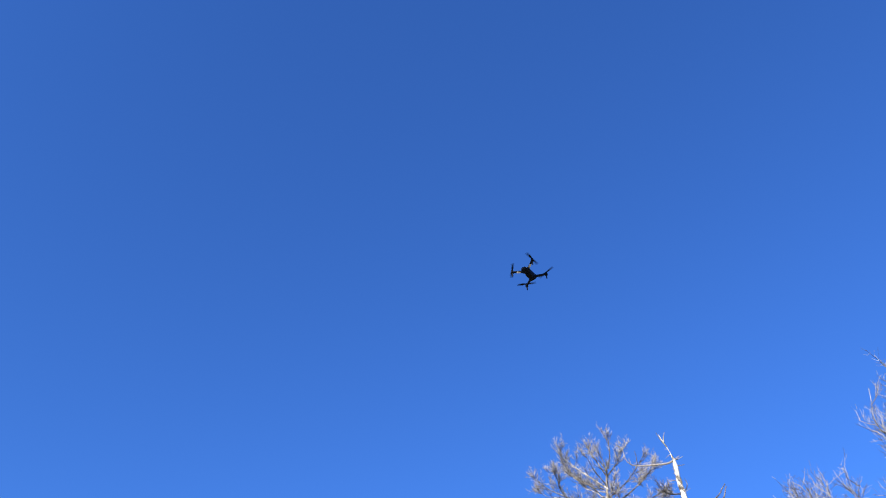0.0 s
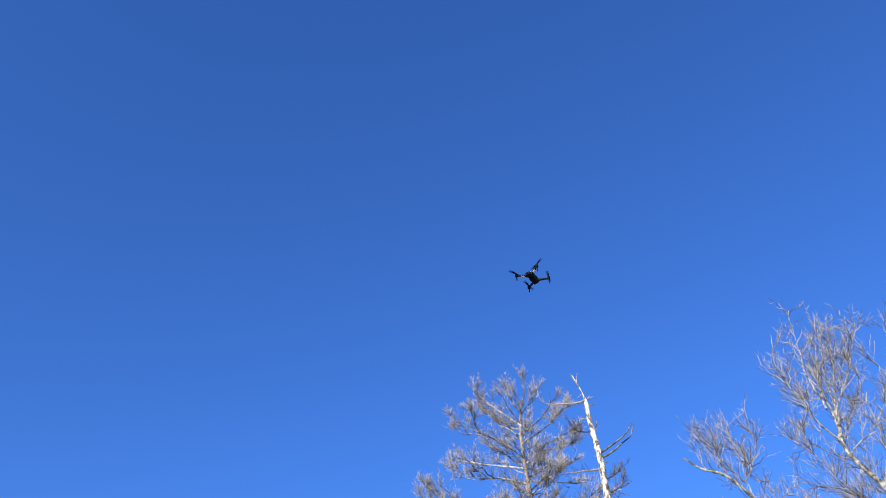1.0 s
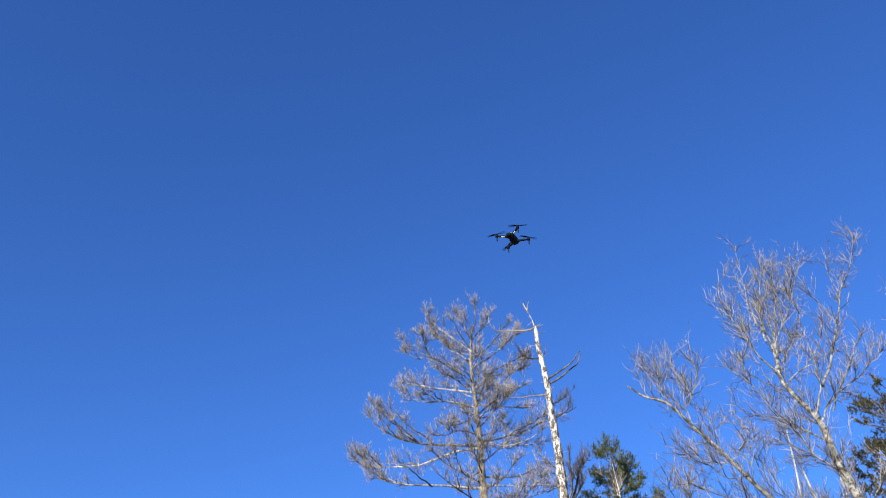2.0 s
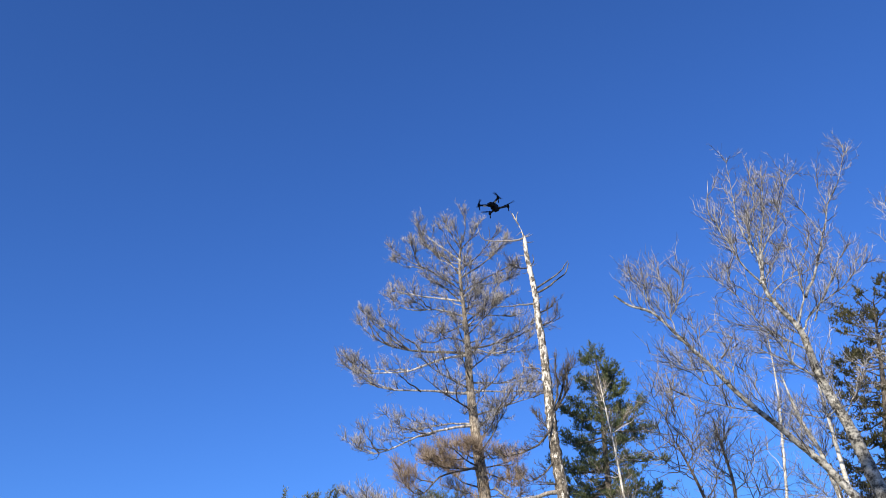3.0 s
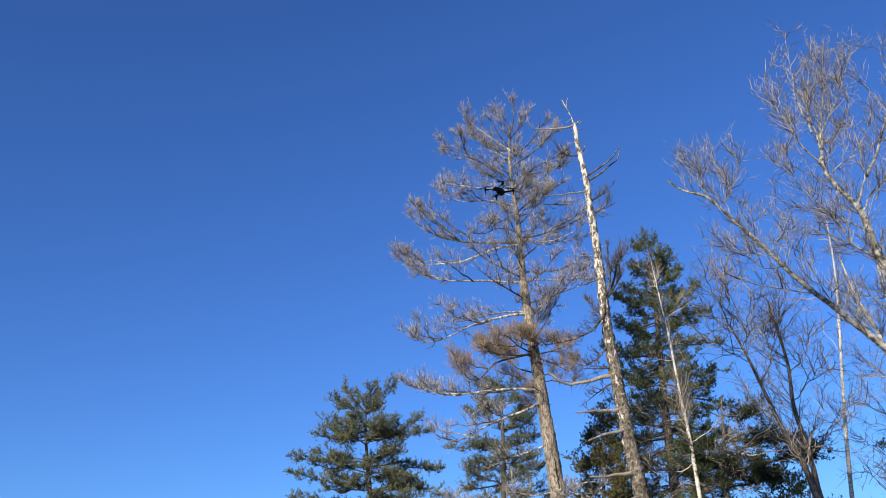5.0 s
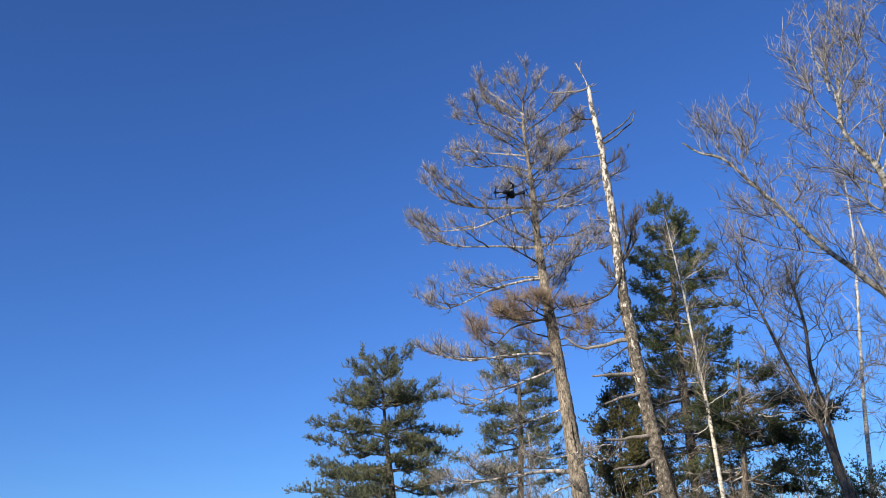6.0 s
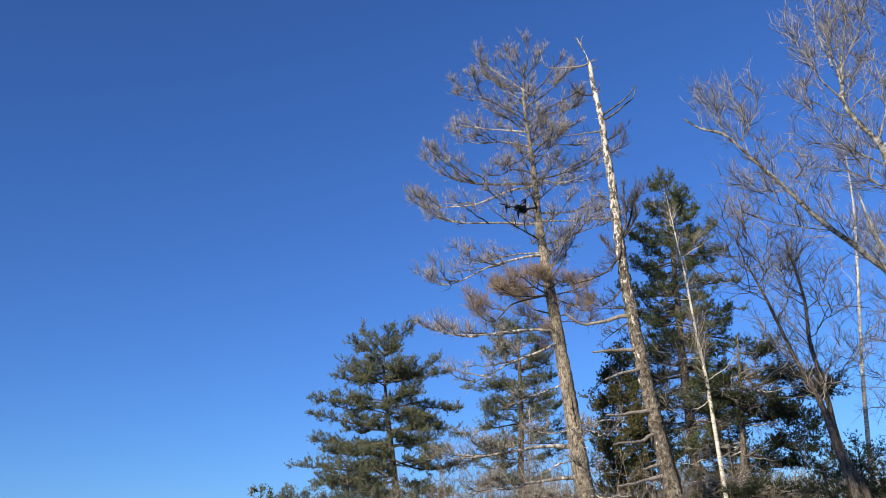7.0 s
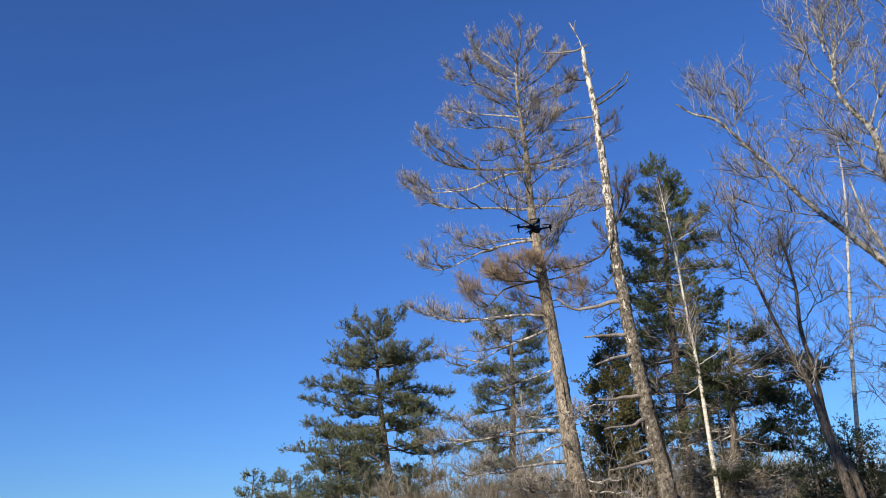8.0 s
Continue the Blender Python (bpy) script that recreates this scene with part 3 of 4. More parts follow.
CENTRE_PINE_LIMBS = [
    (-0.8, (2.82, 10.22), (2.18, 10.43), (1.59, 10.06)),
    (0.8, (2.80, 9.97), (3.49, 10.27), (3.94, 10.61)),
    (-1, (2.71, 8.95), (1.56, 8.79), (0.50, 8.64)),
    (0.9, (2.73, 9.20), (3.66, 9.23), (4.21, 9.29)),
    (-0.8, (2.70, 7.94), (1.75, 8.05), (0.99, 7.91)),
    (0.9, (2.64, 7.20), (1.46, 7.09), (0.83, 7.07)),
    (-1, (2.72, 8.19), (3.49, 8.18), (4.01, 7.69)),
    (0.8, (2.56, 6.22), (1.38, 6.10), (0.61, 5.70)),
    (0.7, (2.60, 6.71), (3.68, 6.82), (4.60, 6.93)),
]

GREEN_PINE_LIMBS = [
    (-0.6, (9.13, 14.61), (8.51, 14.28), (8.09, 14.68)),
    (0.6, (9.07, 14.24), (9.74, 14.70), (10.25, 14.91)),
    (-0.9, (9.02, 13.38), (8.08, 13.03), (7.31, 13.34)),
    (0.9, (9.06, 13.62), (10.10, 13.72), (11.01, 14.29)),
    (-1, (8.95, 12.41), (7.72, 12.08), (6.82, 12.44)),
    (0.8, (9.03, 12.64), (10.19, 12.83), (11.21, 13.16)),
    (-0.7, (8.87, 11.22), (7.60, 10.96), (6.62, 11.43)),
    (1, (8.95, 11.45), (10.38, 11.64), (11.71, 11.88)),
    (0.9, (8.83, 10.29), (7.87, 10.12), (7.08, 10.77)),
    (-1, (8.85, 10.40), (10.11, 10.18), (11.22, 10.13)),
    (-0.9, (8.75, 9.15), (7.52, 8.89), (6.45, 9.25)),
    (0.8, (8.79, 9.37), (10.43, 9.25), (11.88, 8.92)),
    (-0.9, (8.67, 8.25), (9.99, 7.96), (10.85, 7.49)),
]

def bent_limb(depth, spec, rng, count=16, wiggle=0.012):
    """A limb along a few (x, z) stations, its tip reaching some way in depth."""
    reach, *stations = spec
    n = len(stations) - 1
    p = spline([(x, depth + reach * i / n, z) for i, (x, z) in enumerate(stations)], count)
    size = np.linalg.norm(p[-1] - p[0])
    w = np.cumsum(rng.normal(0, wiggle * size / math.sqrt(count), (count, 3)), 0)
    return p + w - w[-1] * np.linspace(0, 1, count)[:, None]


def length_of(paths):
    return float(np.linalg.norm(np.diff(np.asarray(paths), axis=1), axis=2).sum())


def crack(name, path, rad, z0, z1, turn, parent, at, rng):
    """A dark weather crack along a trunk, turned so many degrees round it."""
    rows = [i for i in range(len(path)) if z0 < path[i, 2] < z1]
    a = radians(turn) + np.cumsum(rng.normal(0, 0.035, len(rows)))
    p = np.array([path[i] + rad[i] * 0.99 * np.array((math.sin(t), -math.cos(t), 0)) for i, t in zip(rows, a)])
    s = np.linspace(0, 1, len(p))
    part(name, mesh_of(name, *local(tubes(p[None], 0, 0, 6, radii=(0.006 + 0.028 * np.sin(np.pi * s) * rng.uniform(0.6, 1.1, len(p)))[None]), at)), M_CRACK, parent, "dark open crack in the bark")


def dead_pine():
    rng = np.random.default_rng(3)
    at = DEAD_PINE_TRUNK[0]
    depth = at[1]
    tree = thing("dead_pine", at, "tall dead white pine with bare grey upswept twigs", "tree")
    path, rad, data = trunk_of(DEAD_PINE_TRUNK, 0.34, 0.02, rng, 150, 18, 0.06, 0.5, 0.82)
    trunk = part("trunk", mesh_of("trunk", *local(data, at)), M_PINE_BARK, tree, "furrowed tan-grey trunk")
    crack("crack", path, rad, 5.0, 6.3, 18, trunk, at, rng)
    crack("crack", path, rad, 2.0, 3.2, -12, trunk, at, rng)
    grey, rusty = [], []
    for specs, mat, group in ((DEAD_PINE_LIMBS + DEAD_PINE_LIMBS_MORE + DEAD_PINE_LIMBS_REST, M_DEAD_LIMB, grey),
                              (DEAD_PINE_DARK_LIMBS + DEAD_PINE_DARK_LIMBS_MORE + DEAD_PINE_DARK_LIMBS_REST, M_DARK_LIMB, grey),
                              (DEAD_PINE_RUSTY_LIMBS, M_DARK_LIMB, rusty)):
        for spec in specs:
            p = bent_limb(depth, spec, rng)
            size = np.linalg.norm(p[-1] - p[0])
            low = p[0, 2] < 5
            group.append(p)
            part("limb", mesh_of("limb", *local(tubes(p[None], 0.014 + 0.0085 * size + (0.022 if low else 0), 0.005, 8, 0.8), at)), mat, tree)
            # boughs leave the limb level with it, to both sides
            for c in range(int(1.2 * size)):
                s0 = int(rng.integers(4, 12))
                d = p[-1] - p[s0]
                side = np.array((-d[1], d[0], 0)) * rng.choice((-1, 1)) * rng.uniform(0.35, 0.8)
                q = limb_path(p[s0], (d * 0.75 + side) * rng.uniform(0.6, 0.95) + np.array((0, 0, 0.06 * size)), rng, 16, 0.10, 0.05)
                group.append(q)
                part("limb", mesh_of("limb", *local(tubes(q[None], 0.009 + 0.005 * size, 0.004, 6), at)), M_DARK_LIMB if c % 2 else mat, tree)
    # limbs that point towards and away from the clearing
    for i in range(34):
        h = 9.5 + 7.6 * ((i + rng.random()) / 34) ** 0.8
        a = (90 if i % 2 else -90) + rng.normal(0, 35)
        size = (2.3 - 1.5 * (h - 9.5) / 8.5) * rng.uniform(0.7, 1.1)
        d = np.array((math.cos(radians(a)), math.sin(radians(a)), 0.12 + 0.09 * (h - 9.5) + 0.1 * rng.normal())) * size
        p = limb_path(on_path(path, h), d, rng, 16, 0.08, 0.05)
        grey.append(p)
        part("limb", mesh_of("limb", *local(tubes(p[None], 0.012 + 0.009 * size, 0.005, 7), at)), M_DARK_LIMB if i % 3 else M_DEAD_LIMB, tree)
    # the crown fills out with short steep limbs
    for i in range(16):
        h, a, size = 14.6 + 3.0 * i / 16, i * 2.4 + rng.normal(0, 0.4), rng.uniform(0.7, 1.35)
        p = limb_path(on_path(path, h), (size * math.cos(a), size * math.sin(a), size * rng.uniform(0.55, 0.95)), rng, 16, 0.06, 0.05)
        grey.append(p)
        part("limb", mesh_of("limb", *local(tubes(p[None], 0.011 + 0.008 * size, 0.005, 7), at)), M_DARK_LIMB if i % 2 else M_DEAD_LIMB, tree)
    for i in range(8):
        a, size = i * 2.4 + rng.normal(0, 0.3), rng.uniform(0.6, 1.4)
        p = limb_path(on_path(path, rng.uniform(8.3, 9.2)), (size * math.cos(a), size * math.sin(a), size * rng.uniform(-0.1, 0.25)), rng, 16, 0.05, 0.06)
        rusty.append(p)
        part("limb", mesh_of("limb", *local(tubes(p[None], 0.01 + 0.008 * size, 0.005, 6), at)), M_DARK_LIMB, tree)
    stubs, _ = shoots(rng, path[None], 110, 0.08, 0.5, 82, 14, 0.0, 0.05, 0.05, 0.62, 4, 0.1, 0.4)
    part("stubs", mesh_of("stubs", *local(tubes(stubs, 0.015, 0.007, 5), at)), M_DEAD_LIMB, tree, kind="stuff")
    snapped = []
    for i in range(26):
        h, a, size = rng.uniform(0.8, 5.4), rng.uniform(0, 6.283), rng.uniform(0.4, 2.6)
        p = limb_path(on_path(path, h), (size * math.cos(a), size * math.sin(a), size * rng.normal(-0.08, 0.15)), rng, 16, 0.03, 0.08)
        snapped.append(p)
        part("limb", mesh_of("limb", *local(tubes(p[None], 0.012 + 0.012 * size, 0.008, 7), at)), M_DEAD_LIMB, tree)
    grey += snapped[:18]
    for group, mat, many, note in ((grey, M_DEAD_TWIG, 1.0, "grey-brown upswept dead twigs"), (rusty, M_RUST_TWIG, 2.2, "rust-brown dead twigs")):
        lp = np.array(group)
        run = length_of(lp) * many
        boughs, _ = shoots(rng, lp, int(run * 5), 0.18, 0.55, 44, 16, 0.30, 0.18, 0.25, 0.99, 5, 0.18, 0.4, 0.7)
        sprays, _ = shoots(rng, np.concatenate([boughs, lp[:, -5:]]), int(run * 24), 0.12, 0.42, 40, 18, 0.34, 0.14, 0.12, 1, 3, 0.2, 0.3)
        fine, _ = shoots(rng, sprays, int(run * 135), 0.07, 0.22, 36, 18, 0.30, 0.0, 0.1, 1, 2, 0.0, 0.25)
        part("branchwork", mesh_of("branchwork", *local(joined([tubes(boughs, 0.0115, 0.005, 3), tubes(sprays, 0.0055, 0.0027, 3)]), at)), M_DARK_LIMB if mat is M_DEAD_TWIG else mat, tree, kind="stuff")
        part("twig_mass", mesh_of("twig_mass", *local(tubes(fine, 0.0034, 0.0018, 3), at)), mat, tree, note, "stuff")


dead_pine()


def snag():
    rng = np.random.default_rng(5)
    at = SNAG_TRUNK[0]
    depth = at[1]
    tree = thing("snag", at, "bare broken dead trunk with peeling pale bark", "dead tree")
    path, rad, data = trunk_of(SNAG_TRUNK, 0.27, 0.045, rng, 170, 16, 0.12, 0.35, 0.8, 0.90)
    trunk = part("trunk", mesh_of("trunk", *local(data, at)), M_SNAG, tree, "mottled cream and brown peeling trunk")
    crack("crack", path, rad, 2.2, 5.2, 42, trunk, at, rng)
    thin = []
    for spec in SNAG_LIMBS + SNAG_LIMBS_MORE:
        p = bent_limb(depth, spec, rng, 12, 0.03)
        size = np.linalg.norm(p[-1] - p[0])
        low = p[0, 2] < 8
        part("limb", mesh_of("limb", *local(tubes(p[None], 0.014 + 0.013 * size + (0.03 if low else 0), 0.022 if low else 0.006, 7), at)), M_SNAG_WOOD, tree)
        if size > 0.9 and p[0, 2] < 14:
            thin.append(p)
    bushy = []
    for i, spec in enumerate(SNAG_DARK_LIMBS + SNAG_DARK_LIMBS_MORE):
        p = bent_limb(depth, spec, rng, 12, 0.03)
        size = np.linalg.norm(p[-1] - p[0])
        part("limb", mesh_of("limb", *local(tubes(p[None], 0.012 + 0.015 * size, 0.012 if i < 2 else 0.006, 7), at)), M_DARK_LIMB, tree)
        if i > 2:
            bushy.append(p)
    bushy = np.array(bushy)
    run = length_of(bushy)
    side, _ = shoots(rng, bushy, int(run * 16), 0.2, 0.6, 45, 18, 0.25, 0.25, 0.2, 1, 6, 0.18)
    fine, _ = shoots(rng, side, int(run * 190), 0.08, 0.28, 36, 18, 0.25, 0.1, 0.15, 1, 3, 0.1)
    few, _ = shoots(rng, np.array(thin), 120, 0.1, 0.5, 55, 20, 0.1, 0.1, 0.3, 1, 6, 0.18)
    stubs, _ = shoots(rng, path[None], 90, 0.06, 0.4, 80, 15, 0.0, 0.1, 0.15, 0.97, 4, 0.1, 0.4)
    part("stubs", mesh_of("stubs", *local(tubes(stubs, 0.013, 0.005, 5), at)), M_SNAG_WOOD, tree, kind="stuff")
    part("branchwork", mesh_of("branchwork", *local(joined([tubes(np.concatenate([side, few]), 0.008, 0.0036, 4), tubes(fine, 0.0036, 0.002, 3)]), at)), M_DARK_LIMB, tree, kind="stuff")


snag()


def live_pine(name, label, points, r, keyed, seed, needle, low, reach, fill=30, droop=0.06, tuft=(3, 9, 0.15, 0.024), per_limb=(18, 96), category="tree", r_top=0.02, top_reach=0.35, dead_low=0, dead_to=6, whorl=True, bough=(0.3, 0.9), flat=0.28, lift=0.35, clump=0.9):
    """A living conifer: keyed limbs, filler limbs within an envelope, flat boughs, needle tufts."""
    rng = np.random.default_rng(seed)
    at = points[0]
    tree = thing(name, at, label, category)
    path, rad, data = trunk_of(points, r, r_top, rng, 50, 12)
    part("trunk", mesh_of("trunk", *local(data, at)), M_LIVE_BARK, tree)
    top = path[-1, 2]
    limbs = []
    for spec in keyed:
        if isinstance(spec[1], tuple):
            limbs.append(bent_limb(at[1], spec, rng, 12, 0.03))
        else:
            h, dx, dy, dz = spec
            limbs.append(limb_path(on_path(path, h), (dx, dy, dz), rng, 12, 0.10, 0.05))
    for i in range(fill):
        u = (i + rng.random()) / fill
        h = low + (top - low) * u ** 0.9 * 0.985
        if whorl:
            h = low + (top - low) * 0.985 * (math.floor(u * fill / 4.6) + 0.3) / (fill / 4.6) + rng.normal(0, 0.06)
        size = (reach * (1 - u) ** 0.75 + top_reach * u) * (0.65 + 0.45 * rng.random())
        a = i * 2.4 + rng.normal(0, 0.4)
        limbs.append(limb_path(on_path(path, h), (size * math.cos(a), size * math.sin(a), size * (0.55 * u ** 2 - droop + 0.1 * rng.normal())), rng, 12, 0.10, 0.05))
    for p in limbs:
        size = np.linalg.norm(p[-1] - p[0])
        part("limb", mesh_of("limb", *local(tubes(p[None], 0.014 + 0.011 * size, 0.006, 6), at)), M_LIVE_BARK, tree)
    lp = np.array(limbs)
    boughs, _ = shoots(rng, lp, int(length_of(lp) * per_limb[0]), *bough, 48, 14, 0.06, 0.10, 0.22, 1.0, 5, 0.15, 0.45, flat)
    sprays, _ = shoots(rng, boughs, int(length_of(lp) * per_limb[1]), 0.10, 0.32, 42, 18, 0.26, 0.22, 0.2, 1, 4, 0.15, 0.3, 0.45)
    ends = lp[:, -5:]
    dead = []
    for i in range(dead_low):
        h, a, size = rng.uniform(1.0, dead_to), rng.uniform(0, 6.283), rng.uniform(0.8, 2.6)
        p = limb_path(on_path(path, h), (size * math.cos(a), size * math.sin(a), size * rng.normal(-0.05, 0.15)), rng, 12, 0.04, 0.08)
        dead.append(p)
        part("dead_limb", mesh_of("dead_limb", *local(tubes(p[None], 0.010 + 0.007 * size, 0.005, 6), at)), M_DEAD_LIMB, tree)
    if dead:
        d1, _ = shoots(rng, np.array(dead), dead_low * 14, 0.3, 1.0, 48, 16, 0.05, 0.05, 0.2, 1, 4, 0.16, 0.5)
        d2, _ = shoots(rng, d1, dead_low * 50, 0.15, 0.5, 45, 16, 0.05, 0.05, 0.15, 1, 3, 0.12, 0.3)
        part("dead_twig_mass", mesh_of("dead_twig_mass", *local(joined([tubes(d1, 0.0088, 0.004, 3), tubes(d2, 0.0046, 0.003, 3)]), at)), M_HARD_TWIG, tree, kind="stuff")
    part("branchwork", mesh_of("branchwork", *local(tubes(boughs[::2, ::2], 0.010, 0.004, 3), at)), M_LIVE_BARK, tree, kind="stuff")
    leaf = joined([tufts(rng, sprays, *tuft, up=lift, fan=clump), tufts(rng, ends, 6, tuft[1], tuft[2], tuft[3], up=lift, fan=clump)])
    part("needle_mass", mesh_of("needle_mass", *local(leaf, at), smooth=False), needle, tree, kind="stuff")
    return tree


live_pine("white_pine", "broad olive-green white pine with layered boughs", LEFT_PINE_TRUNK, 0.28, LEFT_PINE_LIMBS + LEFT_PINE_LIMBS_MORE, 11, M_NEEDLE_OLIVE, 3.2, 3.6, 58, tuft=(2, 6, 0.15, 0.026), per_limb=(13, 96), top_reach=1.2, flat=0.15, bough=(0.35, 1.0), lift=0.6, clump=0.7)
live_pine("white_pine", "olive-green white pine behind the dead pine", CENTRE_PINE_TRUNK, 0.20, CENTRE_PINE_LIMBS, 12, M_NEEDLE_OLIVE, 2.8, 2.5, 50, tuft=(2, 6, 0.14, 0.022), per_limb=(12, 80), top_reach=0.6, dead_low=10, dead_to=4, flat=0.2, lift=0.5, clump=0.8)
live_pine("white_pine", "deep green pine with a narrow pointed crown", GREEN_PINE_TRUNK, 0.22, GREEN_PINE_LIMBS, 13, M_NEEDLE_GREEN, 4.6, 3.2, 120, tuft=(2, 5, 0.14, 0.026), per_limb=(8, 60), top_reach=0.08, whorl=False, dead_low=70, dead_to=8.5, flat=0.4, bough=(0.2, 0.6), lift=0.5, clump=0.8)
# the shade on this pine is put into its needle colour
live_pine("white_pine", "pine with shade-darkened needles and long low boughs", SHADE_PINE_TRUNK, 0.17, SHADE_PINE_LIMBS + SHADE_PINE_SIDE_LIMBS, 14, M_NEEDLE_SHADED, 2.4, 2.0, 10, tuft=(2, 6, 0.12, 0.024), per_limb=(16, 135), dead_low=84, dead_to=6.8, flat=0.15)
live_pine("cedar", "dense bronze-green conical cedar", CEDAR_TRUNK, 0.14, [], 15, M_CEDAR, 1.0, 1.9, 120, 0.05, (2, 5, 0.11, 0.036), (8, 48), top_reach=0.15, whorl=False, bough=(0.2, 0.6), flat=0.8, lift=0.5)
live_pine("hemlock", "dark brown-green hemlock behind the aspen", HEMLOCK_TRUNK, 0.28, [], 16, M_HEMLOCK, 2.0, 2.5, 150, 0.10, (2, 5, 0.14, 0.038), (3, 20), top_reach=0.9, whorl=False)
# dense low evergreens; their near-black needles stand in for shade at lower right
live_pine("hemlock", "low hemlock sapling with shade-darkened needles among grey brush", ((7.0, 31.5, 0), (7.1, 31.5, 3), (7.1, 31.5, 5.6)), 0.09, [], 31, M_NEEDLE_SHADED, 0.6, 2.2, 60, 0.12, (2, 6, 0.11, 0.032), (5, 36), top_reach=0.15, whorl=False)
live_pine("hemlock", "low hemlock sapling with shade-darkened needles among grey brush", ((9.9, 33.0, 0), (9.9, 33, 3), (10.0, 33, 5.8)), 0.09, [], 32, M_NEEDLE_SHADED, 0.6, 2.4, 60, 0.12, (2, 6, 0.11, 0.032), (5, 36), top_reach=0.15, whorl=False)
live_pine("hemlock", "bushy evergreen with shade-darkened needles under bare trees", ((9.6, 24.0, 0), (9.6, 24, 2), (9.6, 24, 3.4)), 0.07, [], 33, M_NEEDLE_SHADED, 0.3, 1.4, 40, 0.10, (2, 7, 0.085, 0.020), (9, 62), top_reach=0.2, whorl=False)
live_pine("hemlock", "bushy evergreen with shade-darkened needles under bare trees", ((11.0, 25.0, 0), (11.0, 25, 2), (11.1, 25, 4.0)), 0.07, [], 39, M_NEEDLE_SHADED, 0.3, 1.5, 46, 0.10, (2, 7, 0.085, 0.020), (9, 62), top_reach=0.2, whorl=False)
live_pine("hemlock", "dark bushy evergreen before brown far woods", ((11.7, 25.8, 0), (11.7, 25.8, 1.8), (11.7, 25.8, 3.1)), 0.07, [], 36, M_HEMLOCK, 0.3, 1.2, 26, 0.10, (2, 7, 0.085, 0.018), (9, 56), top_reach=0.2, whorl=False)
live_pine("white_pine", "small scraggly pine at the wood's edge", ((-9.9, 42.0, 0), (-9.8, 42, 3), (-9.6, 42, 5.5)), 0.08, [], 34, M_NEEDLE_OLIVE, 0.8, 1.9, 20, per_limb=(9, 60), tuft=(2, 5, 0.15, 0.028), whorl=False)
live_pine("white_pine", "low spreading pine beside the broad pine", ((-7.6, 40.5, 0), (-7.6, 40.5, 3), (-7.6, 40.5, 5.0)), 0.10, [], 35, M_NEEDLE_OLIVE, 0.8, 2.6, 34, per_limb=(9, 60), tuft=(2, 5, 0.15, 0.028), whorl=False, flat=0.15)
live_pine("white_pine", "low bushy pine at the foot of the woods", LOW_PINE_TRUNK, 0.14, [], 17, M_NEEDLE_OLIVE, 1.0, 3.0, 54, per_limb=(9, 60), tuft=(2, 5, 0.15, 0.028), whorl=False, flat=0.2)
live_pine("white_pine", "low spreading pine beside the broad pine", ((-2.9, 40.0, 0), (-2.9, 40, 2.5), (-2.8, 40, 4.6)), 0.10, [], 38, M_NEEDLE_OLIVE, 0.6, 2.2, 34, per_limb=(9, 60), tuft=(2, 5, 0.15, 0.028), whorl=False, flat=0.2)


# unseen coarse pines added behind the camera to shade the lower right trees
for x, y, h, seed, reach in ((-13.0, -9.0, 25.6, 41, 2.1), (-9.8, -8.5, 23.2, 42, 2.8), (-6.0, -9.5, 21.5, 43, 3.0), (-1.8, -9.0, 20.7, 44, 3.0)):
    live_pine("white_pine", "unseen tall white pine added behind the camera to cast shade", ((x, y, 0), (x + 0.2, y, h * 0.5), (x, y, h)), 0.34, [], seed, M_NEEDLE_OLIVE, 1.5, reach, 70, 0.05, (2, 5, 0.38, 0.18), (1.5, 12), top_reach=0.8, whorl=False)


